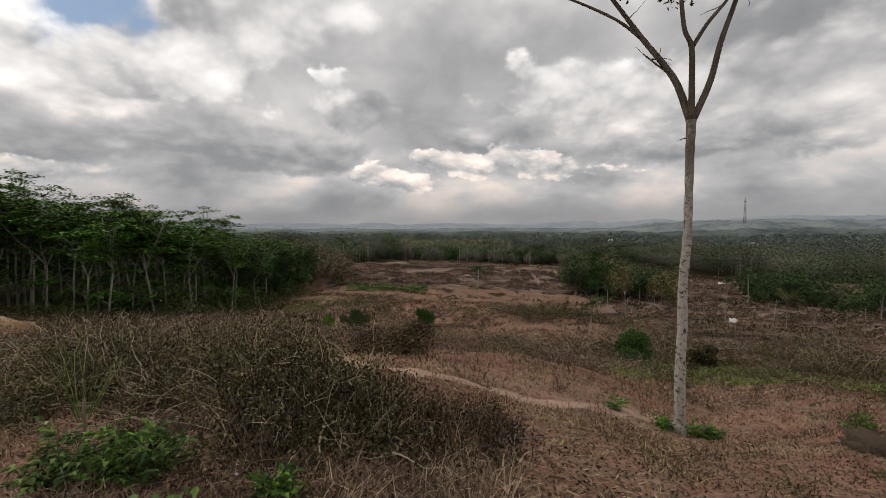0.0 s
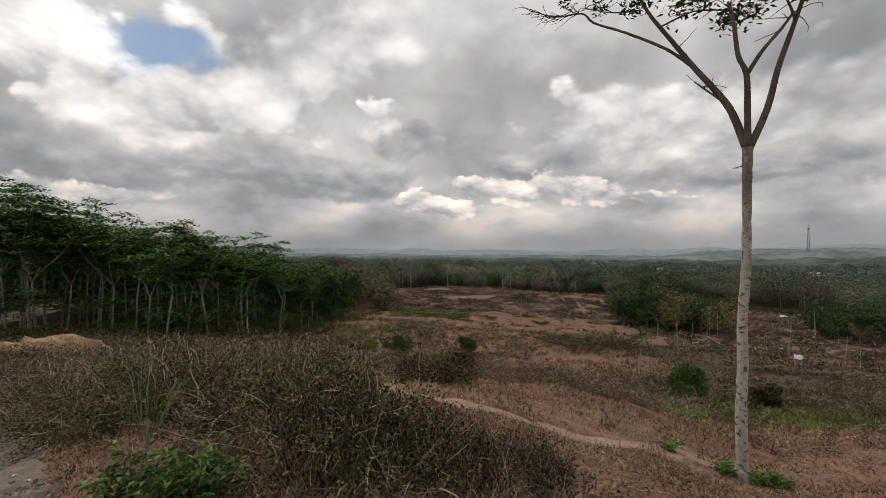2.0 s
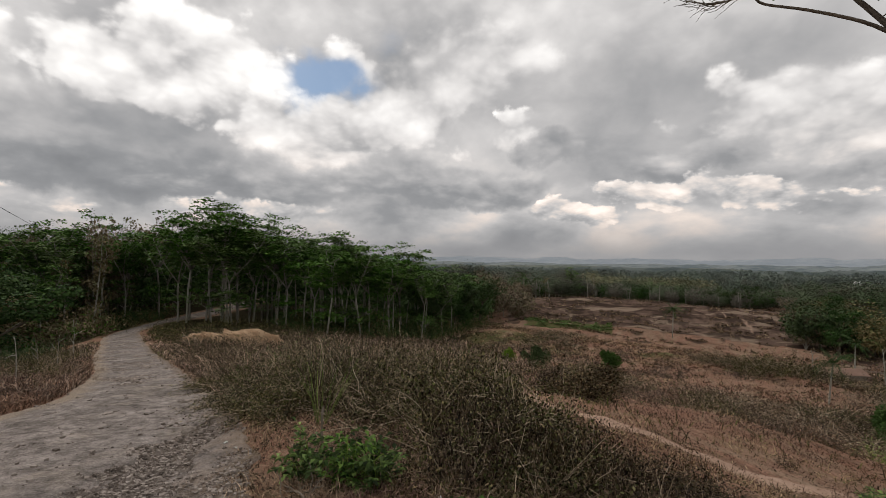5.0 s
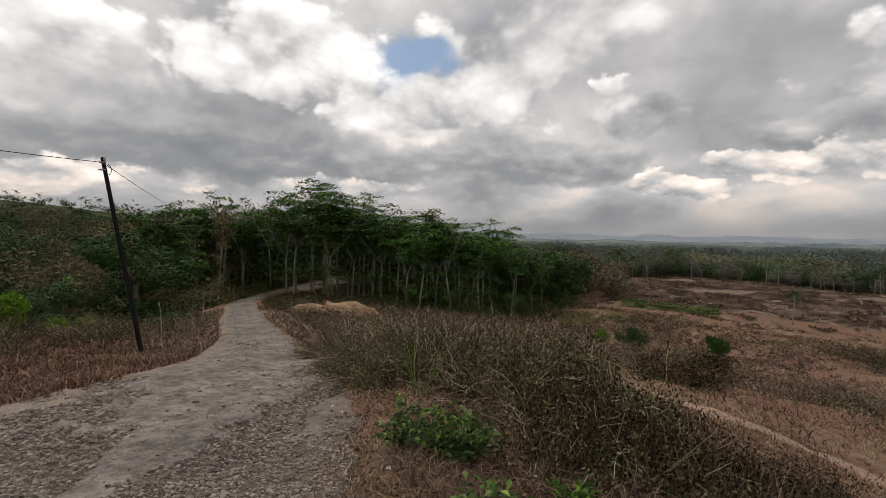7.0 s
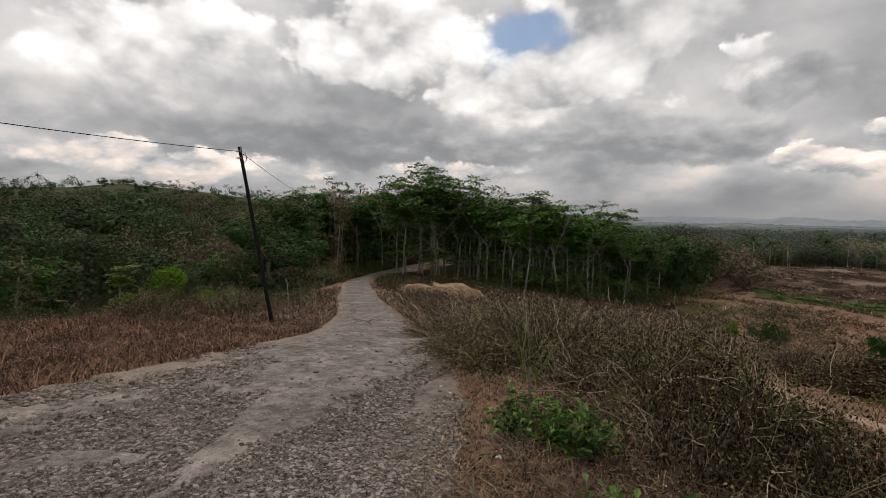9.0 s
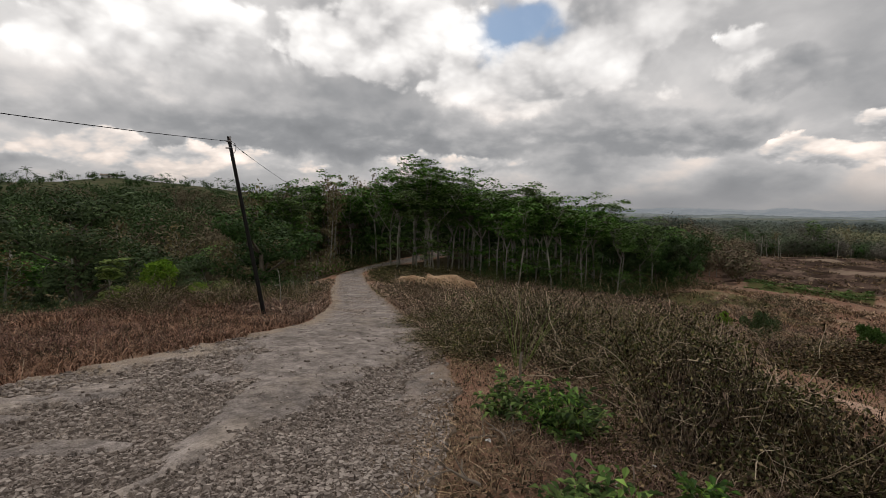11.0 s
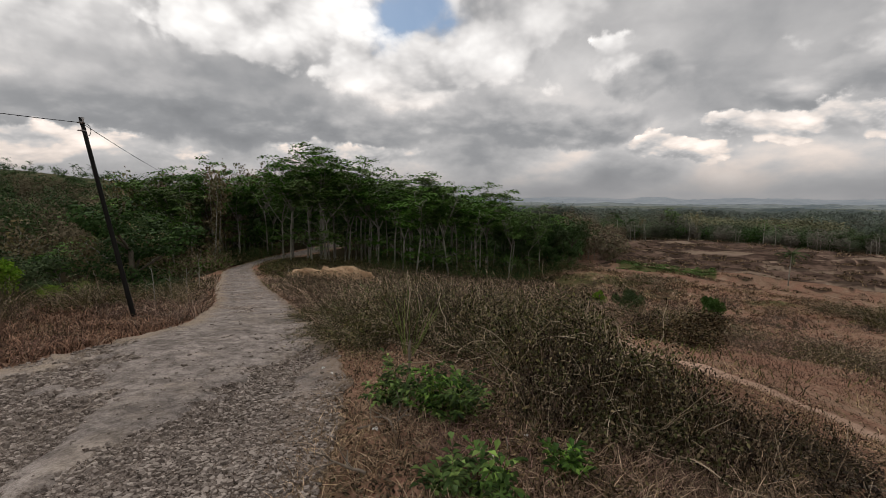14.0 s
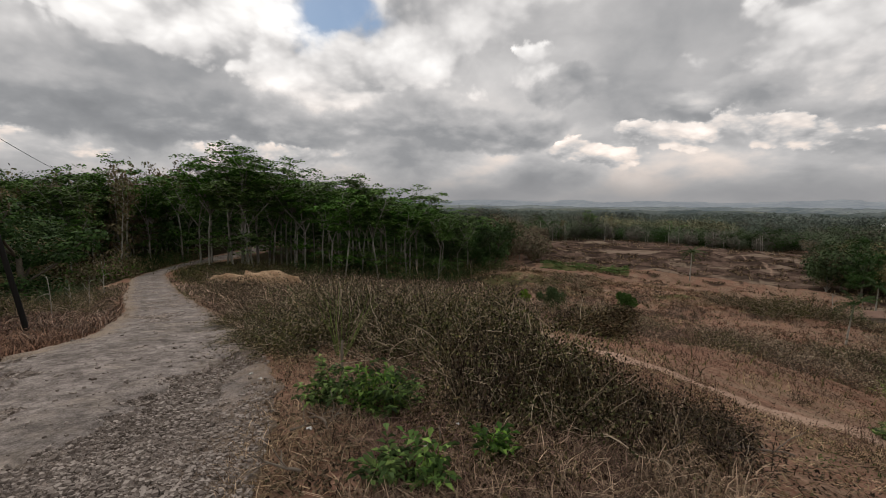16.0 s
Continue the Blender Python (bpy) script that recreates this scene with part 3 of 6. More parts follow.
# ---------------------------------------------------------------- mesh helpers
class Shape:
    """Gathers faces; made into one mesh at the end."""

    def __init__(self):
        self.v, self.f, self.count = [], [], 0

    def add(self, verts, faces):
        self.v.append(np.asarray(verts, float).reshape(-1, 3))
        self.f.extend([tuple(i + self.count for i in face) for face in faces])
        self.count += len(self.v[-1])

    def tube(self, pts, radii, n=6, cap=True):
        pts = np.asarray(pts, float)
        rings = []
        for k, p in enumerate(pts):
            way = pts[min(k + 1, len(pts) - 1)] - pts[max(k - 1, 0)]
            way = way / (np.linalg.norm(way) + 1e-9)
            side = np.cross(way, (0, 0, 1) if abs(way[2]) < 0.9 else (1, 0, 0))
            side /= np.linalg.norm(side) + 1e-9
            up = np.cross(side, way)
            a = np.arange(n) * 2 * np.pi / n
            rings.append(p + radii[k] * (np.cos(a)[:, None] * side + np.sin(a)[:, None] * up))
        faces = [(k * n + i, k * n + (i + 1) % n, (k + 1) * n + (i + 1) % n, (k + 1) * n + i) for k in range(len(pts) - 1) for i in range(n)]
        if cap:
            faces.append(tuple(range(n))[::-1])
            faces.append(tuple((len(pts) - 1) * n + i for i in range(n)))
        self.add(np.vstack(rings), faces)

    def ribbon(self, pts, radii, rng):
        """A twig too thin to show its roundness: a narrow strip."""
        pts = np.asarray(pts, float)
        side = np.cross(pts[-1] - pts[0], rng.normal(0, 1, 3))
        side /= np.linalg.norm(side) + 1e-9
        w = side * np.asarray(radii)[:, None]
        v = np.stack([pts - w, pts + w], 1).reshape(-1, 3)
        self.add(v, [(2 * k, 2 * k + 1, 2 * k + 3, 2 * k + 2) for k in range(len(pts) - 1)])

    def leaves(self, centres, size, tilt=0.6, rng=None, aspect=0.55, tri=False, face=None):
        """Leaf quads, pointed at both ends, at the centres; tilt 0 lies flat, or square to the directions in face."""
        c = np.asarray(centres, float)
        n = len(c)
        if n == 0:
            return
        size = size * (0.65 + 0.7 * rng.random(n))
        a = rng.random(n) * 2 * np.pi
        lean = rng.normal(0, tilt, n)
        side_lean = rng.normal(0, tilt, n)
        along = np.stack([np.cos(a) * np.cos(lean), np.sin(a) * np.cos(lean), np.sin(lean)], -1)
        across = np.stack([-np.sin(a) * np.cos(side_lean), np.cos(a) * np.cos(side_lean), np.sin(side_lean)], -1)
        if face is not None:
            f = np.asarray(face, float) + rng.normal(0, tilt, (n, 3))
            f /= np.linalg.norm(f, axis=1)[:, None] + 1e-9
            along = np.cross(f, rng.normal(0, 1, (n, 3)))
            along /= np.linalg.norm(along, axis=1)[:, None] + 1e-9
            across = np.cross(f, along)
        L, B = along * size[:, None] * 0.5, across * (size * aspect)[:, None] * 0.5
        if tri:
            v = np.stack([c - L * 0.8 - B * 0.7, c + B * 1.1 - 0.3 * L, c + L], 1).reshape(-1, 3)
            q = np.arange(n)[:, None] * 3 + np.array([0, 1, 2])
        else:
            v = np.stack([c - L, c + B - 0.1 * L, c + L, c - B - 0.1 * L], 1).reshape(-1, 3)
            q = np.arange(n)[:, None] * 4 + np.array([0, 1, 2, 3])
        self.add(v, [])
        base = self.count - len(v)
        self.f.extend(map(tuple, (q + base).tolist()))

    def mesh(self, name, material, flat=False):
        me = bpy.data.meshes.new(name)
        me.from_pydata(np.vstack(self.v).tolist() if self.v else [], [], self.f)
        me.materials.append(material)
        if not flat:
            me.polygons.foreach_set("use_smooth", [True] * len(me.polygons))
        me.update()
        return me


def part(name, shape, material, parent, label="", flat=False, kind=""):
    ob = new(name, shape.mesh(name, material, flat) if isinstance(shape, Shape) else shape)
    ob.parent = parent
    return tagged(ob, label, kind=kind)


def thing(name, label, category, group="", kind=""):
    return tagged(new(name), label, category, group, kind)


def put(ob, x, y, z, turn=0.0, size=1.0, lean=(0, 0)):
    ob.matrix_basis = spot(x, y, z, turn, size, lean)
    return ob


def spot(x, y, z, turn=0.0, size=1.0, lean=(0, 0)):
    s = (size, size, size) if np.isscalar(size) else size
    return pose(x, y, z, lean[0], lean[1], turn) @ Matrix.Diagonal((*s, 1))


# ---------------------------------------------------------------- ground
def windrow(x, y):
    """Where lines of cut brush lie along the cleared slopes."""
    b, d = bearing(x, y)
    step = (d + 4 * fbm(x / 25, y / 25, 2, 41) + 1.0 * fbm(x / 5, y / 5, 2, 43)) / 4.2
    saw = step - np.floor(step)
    return (1 - smooth(np.abs(saw - 0.25), 0.03, 0.22)) * smooth(fbm(b / 2.2, d / 3.0, 3, 44), -0.35, 0.2) * smooth(d, 50, 80) * (1 - smooth(d, 185, 215))


def build_ground():
    radii = [0.0]
    r = 0.35
    while r < 4700:
        radii.append(r)
        r *= 1.026 if r < 40 else (1.012 if r < 200 else 1.05)
    radii = np.array(radii[1:] + [4900.0])
    view = np.arange(-62, 108, 0.42)
    bs = np.concatenate([view, np.arange(108, 298, 2.5)])
    rr, bb = np.meshgrid(radii, np.radians(bs), indexing="ij")
    x, y = -np.sin(bb) * rr, np.cos(bb) * rr
    z = np.empty_like(x)
    edge = np.full_like(x, 99.0)
    for k in range(len(radii)):
        z[k] = height(x[k], y[k])
        if radii[k] < 130:
            edge[k] = road_edge(x[k], y[k])
    z -= 0.12 * (1 - smooth(edge, -0.5, 0.05))
    nr, nb = x.shape
    v = np.stack([x, y, z], -1).reshape(-1, 3)
    i, j = np.meshgrid(np.arange(nr - 1), np.arange(nb), indexing="ij")
    jn = (j + 1) % nb
    q = np.stack([i * nb + j, i * nb + jn, (i + 1) * nb + jn, (i + 1) * nb + j], -1).reshape(-1, 4)
    me = bpy.data.meshes.new("ground")
    zc = float(z[0].mean())
    verts = np.vstack([v, [[0, 0, zc]]])
    me.from_pydata(verts.tolist(), [], q.tolist() + [(len(v), (k + 1) % nb, k) for k in range(nb)])
    me.polygons.foreach_set("use_smooth", [True] * len(me.polygons))
    b, d = bearing(x, y)
    pd, _ = away(x, y, PATH_LINE)
    masks = {
        "path": np.maximum.reduce([1 - smooth(pd, 0.12, 0.55), 0.62 * (1 - smooth(edge, 0.0, 0.5)), 0.62 * (1 - smooth(away(x, y, TRACK_LINE)[0], 0.3, 0.9))]),
        "green": np.maximum.reduce([
            1.2 * smooth(d, 74, 76) * (1 - smooth(d, 85, 88)) * smooth(b, 1, 3) * (1 - smooth(b, 10, 13)),
            smooth(d, 20, 22) * (1 - smooth(d, 27, 30)) * (1 - smooth(b, -24, -21)) * 0.75,
            0.62 * smooth(fbm(x / 9, y / 9, 3, 77), 0.55, 0.9) * smooth(d, 12, 20) * (1 - smooth(d, 60, 80)),
        ]),
        "tilled": np.maximum(
            smooth(d, 78, 84) * (1 - smooth(d, 165, 172)) * (1 - smooth(b, 13, 15)),
            smooth(d, 25, 32) * (1 - smooth(d, 190, 230)) * (1 - smooth(b, -27 + np.clip(d - 34, 0, 12) * 0.5, -23 + np.clip(d - 34, 0, 12) * 0.5))),
        "mat": smooth(d, 2.2, 2.8) * (1 - smooth(d, 5.0, 6.5)) * smooth(b, -8, 2) * (1 - smooth(b, 30, 36)),
        # far ground painted paler as haze, setting in from 450 m
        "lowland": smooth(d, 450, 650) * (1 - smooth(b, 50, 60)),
        "meadow": smooth(d, 215, 250) * smooth(b, 55, 60) * (1 - smooth(b, 108, 120)),
        # ground under the woods, coloured dark to stand for tree shade
        "shaded_floor": np.maximum.reduce([
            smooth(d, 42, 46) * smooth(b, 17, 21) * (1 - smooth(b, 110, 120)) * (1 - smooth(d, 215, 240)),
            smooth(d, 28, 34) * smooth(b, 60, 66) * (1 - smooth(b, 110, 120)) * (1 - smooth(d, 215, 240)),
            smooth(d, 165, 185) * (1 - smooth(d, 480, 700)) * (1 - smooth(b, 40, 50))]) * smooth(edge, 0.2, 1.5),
    }
    masks["windrow"] = windrow(x, y)
    for name, m in masks.items():
        a = me.attributes.new(name, "FLOAT", "POINT")
        a.data.foreach_set("value", np.append(m.reshape(-1), 0.0))
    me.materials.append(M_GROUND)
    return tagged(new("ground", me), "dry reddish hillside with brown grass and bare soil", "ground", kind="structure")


build_ground()


TAR_BAND = spline([(-3.95, 0.6, 0.10), (-4.12, 0.95, 0.13), (-4.42, 1.22, 0.13), (-4.66, 1.6, 0.22), (-4.85, 1.95, 0.42), (-5.4, 2.5, 0.58), (-6.1, 3.1, 0.9), (-7.2, 4.1, 1.25), (-9.0, 5.6, 1.3), (-11.2, 7.6, 1.2)])
TAR_STRIP = spline([(-5.6, -0.6, 0.10), (-5.41, -0.07, 0.14), (-5.27, 0.3, 0.15), (-5.0, 0.75, 0.08)])


def asphalt(x, y):
    """Where the old asphalt still lies: 1 on it, 0 on the gravel bared between."""
    d1, a1 = away(x, y, TAR_BAND)
    d2, a2 = away(x, y, TAR_STRIP)
    w1 = np.interp(a1, np.arange(len(TAR_BAND)), TAR_BAND[:, 2])
    w2 = np.interp(a2, np.arange(len(TAR_STRIP)), TAR_STRIP[:, 2])
    ragged = (0.05 + 0.22 * np.clip(w1, 0, 1)) * fbm(x / 0.4, y / 0.4, 4, 63)
    worn = 0.55 * smooth(fbm(x / 0.55, y / 0.55, 4, 68), 0.05, 0.5) * smooth(w1, 0.4, 0.9)
    inside = np.maximum(w1 - d1 - worn, w2 - d2) + ragged
    d = np.hypot(x, y)
    far = smooth(d, 6.5, 12) * 0.5 - 0.30 + 0.6 * fbm(x / 0.8, y / 0.8, 5, 61)
    inside = np.maximum(inside, far * smooth(d, 5, 8))
    pit = 0.27 - np.hypot((x + 4.38) * 0.8, y - 2.52) + 0.12 * fbm(x / 0.3, y / 0.3, 3, 64)
    return smooth(np.minimum(inside, -pit * 1.5), -0.02, 0.03)


def road_surface(x, y, u):
    crown = 1 - np.abs(u) ** 3
    t = asphalt(x, y)
    z = height(x, y) + 0.015 + 0.02 * crown + 0.045 * t + 0.012 * t * fbm(x / 0.35, y / 0.35, 4, 65)
    return z + (1 - t) * (0.032 * fbm(x / 0.13, y / 0.13, 3, 62) + 0.03 * fbm(x / 0.7, y / 0.7, 2, 66)) * (0.3 + 0.7 * crown), t


def build_road():
    line = ROAD_LINE
    # even steps, short near the viewpoint
    seg = np.hypot(*np.diff(line[:, :2], axis=0).T)
    s = np.concatenate([[0], np.cumsum(seg)])
    stations, at = [], 0.0
    while at < s[-1]:
        px, py = np.interp(at, s, line[:, 0]), np.interp(at, s, line[:, 1])
        stations.append(at)
        at += 0.045 + 0.011 * max(0, math.hypot(px, py) - 3)
    stations = np.array(stations)
    px, py, hw = (np.interp(stations, s, line[:, k]) for k in range(3))
    tx, ty = np.gradient(px), np.gradient(py)
    n = np.hypot(tx, ty)
    nx, ny = ty / n, -tx / n
    cols = 130
    u = np.linspace(-1, 1, cols)
    ragged_r = 1 + 0.05 * fbm(stations / 0.7, stations * 0, 3, 3)
    ragged_l = 1 + 0.05 * fbm(stations / 0.7, stations * 0 + 9, 3, 4)
    w = np.where(u[None, :] > 0, (hw * ragged_r)[:, None], (hw * ragged_l)[:, None]) * u[None, :] * 1.04
    x, y = px[:, None] + nx[:, None] * w, py[:, None] + ny[:, None] * w
    z, tar = road_surface(x, y, u[None, :])
    z[:, 0] -= 0.10
    z[:, -1] -= 0.10
    nr = len(stations)
    i, j = np.meshgrid(np.arange(nr - 1), np.arange(cols - 1), indexing="ij")
    q = np.stack([i * cols + j, i * cols + j + 1, (i + 1) * cols + j + 1, (i + 1) * cols + j], -1).reshape(-1, 4)
    me = bpy.data.meshes.new("road")
    me.from_pydata(np.stack([x, y, z], -1).reshape(-1, 3).tolist(), [], q.tolist())
    me.polygons.foreach_set("use_smooth", [True] * len(me.polygons))
    a = me.attributes.new("edge", "FLOAT", "POINT")
    a.data.foreach_set("value", np.repeat(np.abs(u)[None, :], nr, 0).reshape(-1))
    a = me.attributes.new("side", "FLOAT", "POINT")
    a.data.foreach_set("value", np.repeat(u[None, :], nr, 0).reshape(-1))
    a = me.attributes.new("tar", "FLOAT", "POINT")
    a.data.foreach_set("value", tar.reshape(-1))
    me.materials.append(M_ROAD)
    return tagged(new("road", me), "worn grey asphalt lane broken into loose gravel", "road", kind="structure")


build_road()


# ---------------------------------------------------------------- far hills
def build_ridge(dist, top, rough_h, seed, material, label):
    bs = np.radians(np.arange(-75, 115, 0.25))
    b_deg = np.degrees(bs)
    h = EYE + dist * np.tan(np.radians(top(b_deg))) + rough_h * (fbm(b_deg / 4, b_deg * 0 + seed, 5, seed) + 0.35 * vnoise(b_deg * 3.5, b_deg * 0, seed))
    rows = [(0.0, 0.0), (0.06, 0.45), (0.12, 0.8), (0.18, 1.0), (0.26, 0.9), (0.4, 0.0)]
    v = []
    for k, (dd, f) in enumerate(rows):
        r = dist * (1 + dd) * (1 + 0.02 * vnoise(b_deg / 2, b_deg * 0 + k, seed))
        z = -60 + (h + 60) * f
        if f == 1.0:
            z = h * (1 + dd)
        v.append(np.stack([-np.sin(bs) * r, np.cos(bs) * r, z], -1))
    nb = len(bs)
    sh = Shape()
    sh.add(np.vstack(v), [(i * nb + j, i * nb + j + 1, (i + 1) * nb + j + 1, (i + 1) * nb + j) for i in range(len(rows) - 1) for j in range(nb - 1)])
    return tagged(new("far_hills", sh.mesh("far_hills", material)), label, "hills", kind="structure")


def hill_mat(name, a, b, scale):
    return surface(name, lambda k, pos: (k.mix(k.span(k.math("ADD", k.math("MULTIPLY", k.noise(pos, scale, 6, 0.65).outputs["Fac"], 0.6), k.math("MULTIPLY", k.noise(pos, scale * 7, 6, 0.7).outputs["Fac"], 0.4)), 0.40, 0.60), a, b), None, None), 1.0, spec=0.0)


# haze is put into these hill colours: paler and bluer with distance
M_HILL_NEAR = hill_mat("near_hills_hazed", (0.08, 0.10, 0.10), (0.165, 0.182, 0.172), 0.012)
M_HILL_MID = hill_mat("mid_hills_hazed", (0.145, 0.175, 0.188), (0.27, 0.292, 0.285), 0.006)
M_HILL_FAR = hill_mat("far_hills_hazed", (0.29, 0.325, 0.36), (0.36, 0.39, 0.42), 0.003)
build_ridge(3300, lambda b: 0.10 + 0.75 * smooth(-b, 5, 40) - 0.12 * smooth(b, 0, 40), 7, 71, M_HILL_FAR, "hills along the horizon, tinted pale blue as haze")
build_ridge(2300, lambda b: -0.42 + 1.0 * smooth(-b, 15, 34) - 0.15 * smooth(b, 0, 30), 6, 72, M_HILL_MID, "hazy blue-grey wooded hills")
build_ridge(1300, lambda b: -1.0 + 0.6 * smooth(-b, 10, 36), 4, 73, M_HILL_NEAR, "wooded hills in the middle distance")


# ---------------------------------------------------------------- trees
def wander(p, way, length, steps, rng, bend=0.15, rise=0.0):
    pts = [np.array(p, float)]
    way = np.array(way, float)
    way /= np.linalg.norm(way)
    for _ in range(steps):
        way = way + rng.normal(0, bend, 3) + (0, 0, rise)
        way /= np.linalg.norm(way)
        pts.append(pts[-1] + way * length / steps)
    return pts


def spray(rng, centre, radius, n, thick=0.18):
    a, r = rng.random(n) * 2 * np.pi, radius * np.sqrt(rng.random(n))
    z = rng.normal(0, thick, n) - 0.12 * (r / radius) ** 2 * radius
    return np.stack([centre[0] + r * np.cos(a), centre[1] + r * np.sin(a), centre[2] + z], -1)


def sengon(seed, material=None, leaf=0.27, n_leaf=64, fullness=1.0, label="slender plantation tree with pale trunk and flat green crown"):
    """A plantation tree ten metres high: straight pale trunk, forked, with flat layers of leaves."""
    rng = np.random.default_rng(seed)
    tree = thing("tree", label, "tree", "trees of the wood")
    wood, crown = Shape(), Shape()
    fork = rng.uniform(3.6, 5.2)
    trunk = wander((0, 0, -0.3), (rng.normal(0, 0.03), rng.normal(0, 0.03), 1), fork + 0.3, 6, rng, 0.03)
    wood.tube(trunk, np.linspace(0.10, 0.07, len(trunk)), 7)
    branches = Shape()
    tips = []
    for k in range(rng.integers(3, 5)):
        a = rng.random() * 6.28
        pts = wander(trunk[-1], (math.cos(a) * 0.55, math.sin(a) * 0.55, 1), rng.uniform(3.2, 5.2), 6, rng, 0.12)
        branches.tube(pts, np.linspace(0.07, 0.025, len(pts)), 5)
        for q in (2, 3, 4, 5, 6):
            for _ in range(2):
                a2 = rng.random() * 6.28
                sub = wander(pts[q], (math.cos(a2), math.sin(a2), 0.45), rng.uniform(0.7, 1.7), 4, rng, 0.15)
                branches.tube(sub, np.linspace(0.028, 0.01, len(sub)), 3, False)
                tips.append(sub[-1])
    for k in range(7):
        q = rng.integers(2, 6)
        a = rng.random() * 6.28
        sub = wander(trunk[q], (math.cos(a), math.sin(a), 0.7), rng.uniform(0.8, 1.6), 4, rng, 0.15)
        branches.tube(sub, np.linspace(0.03, 0.01, len(sub)), 4, False)
        if rng.random() < 0.6:
            tips.append(sub[-1])
    for tip in tips:
        if rng.random() < fullness:
            crown.leaves(spray(rng, tip, rng.uniform(0.5, 1.1), n_leaf, 0.09), leaf, 0.28, rng, 0.7)
    part("trunk", wood, M_GREY_BARK, tree)
    part("branchwork", branches, M_GREY_BARK, tree, kind="stuff")
    part("crown", crown, material or M_SENGON, tree, flat=True, kind="stuff")
    return tree


def bushy_tree(seed, material, size=1.0, label="broad dark-green leafy tree", leaf=0.14, n=6600, trunk_mat=None):
    """A leafy tree about seven metres high with an uneven, gapped crown."""
    rng = np.random.default_rng(seed)
    tree = thing("tree", label, "tree", "trees of the wood")
    wood, crown = Shape(), Shape()
    trunk = wander((0, 0, -0.3), (rng.normal(0, 0.08), rng.normal(0, 0.08), 1), 3.4, 5, rng, 0.08)
    wood.tube(trunk, np.linspace(0.15, 0.09, len(trunk)), 7)
    branches = Shape()
    centres = []
    for k in range(9):
        a = k * 0.7 + rng.random()
        q = rng.integers(1, 6)
        pts = wander(trunk[q], (math.cos(a) * 0.8, math.sin(a) * 0.8, 0.9), rng.uniform(1.6, 3.6), 5, rng, 0.18)
        branches.tube(pts, np.linspace(0.06, 0.015, len(pts)), 5)
        centres += [(pts[3], 0.75), (pts[4], 0.85), (pts[-1], 0.95)]
    per = n // len(centres)
    for c, r in centres:
        p = rng.normal(0, 1, (per, 3))
        p /= np.linalg.norm(p, axis=1)[:, None]
        rad = r * rng.uniform(0.6, 1.15) * (0.5 + 0.5 * rng.random(per))
        crown.leaves(np.asarray(c) + p * rad[:, None] * (1.2, 1.2, 0.6), leaf, 0.35, rng, 0.7, face=p + (0, 0, 0.5))
    part("trunk", wood, trunk_mat or M_DARK_BARK, tree)
    part("branchwork", branches, trunk_mat or M_DARK_BARK, tree, kind="stuff")
    part("crown", crown, material, tree, flat=True, kind="stuff")
    return tree


def teak(seed, label="thin half-bare tree with dry brown leaves"):
    """A slim tree eight metres high that has lost most of its leaves."""
    rng = np.random.default_rng(seed)
    tree = thing("tree", label, "tree", "trees of the wood")
    wood, branches, crown = Shape(), Shape(), Shape()
    trunk = wander((0, 0, -0.3), (rng.normal(0, 0.04), rng.normal(0, 0.04), 1), 7.6, 9, rng, 0.04)
    wood.tube(trunk, np.linspace(0.10, 0.03, len(trunk)), 6)
    for k in range(13):
        q = rng.integers(2, 10)
        a = rng.random() * 6.28
        pts = wander(trunk[q], (math.cos(a) * 0.7, math.sin(a) * 0.7, 0.9), rng.uniform(0.8, 2.2), 5, rng, 0.15)
        branches.tube(pts, np.linspace(0.03, 0.008, len(pts)), 4, False)
        m = rng.integers(24, 60)
        c = np.array(pts)[rng.integers(1, len(pts), m)] + rng.normal(0, 0.28, (m, 3))
        crown.leaves(c, 0.30, 0.8, rng, 0.65)
    part("trunk", wood, M_GREY_BARK, tree)
    part("branchwork", branches, M_GREY_BARK, tree, kind="stuff")
    part("crown", crown, M_TEAK, tree, flat=True, kind="stuff")
    return tree


def palm(seed):
    rng = np.random.default_rng(seed)
    tree = thing("palm", "tall coconut palm with drooping dark fronds", "palm tree", "palms on the slopes")
    wood = Shape()
    trunk = wander((0, 0, -0.3), (rng.normal(0, 0.06), rng.normal(0, 0.06), 1), 7.5, 7, rng, 0.03)
    wood.tube(trunk, np.linspace(0.16, 0.10, len(trunk)), 6)
    part("trunk", wood, M_GREY_BARK, tree)
    for k in range(15):
        a = k * 2.4
        up = rng.uniform(-0.5, 1.5)
        p, way = np.array(trunk[-1]), np.array([math.cos(a), math.sin(a), up])
        fr = Shape()
        pts = [p]
        for s in range(7):
            way = way / np.linalg.norm(way)
            p = p + way * 0.48
            pts.append(p)
            way = way + (0, 0, -0.17)
        fr.tube(pts, np.linspace(0.03, 0.008, len(pts)), 3, False)
        side = np.array([-math.sin(a), math.cos(a), 0])
        for q in range(1, 8):
            for sgn in (-1, 1):
                for h in (0, 0.5):
                    c = pts[q - 1] * (1 - h) + pts[q] * h
                    tip = c + side * sgn * 0.75 * (1 - 0.07 * q) + (pts[q] - pts[q - 1]) * 0.6 + (0, 0, -0.32)
                    w = (pts[q] - pts[q - 1]) * 0.14
                    fr.add([c - w, c + w, tip], [(0, 1, 2)])
        part("frond", fr, M_DENSE, tree, flat=True)
    return tree


KIT = {}


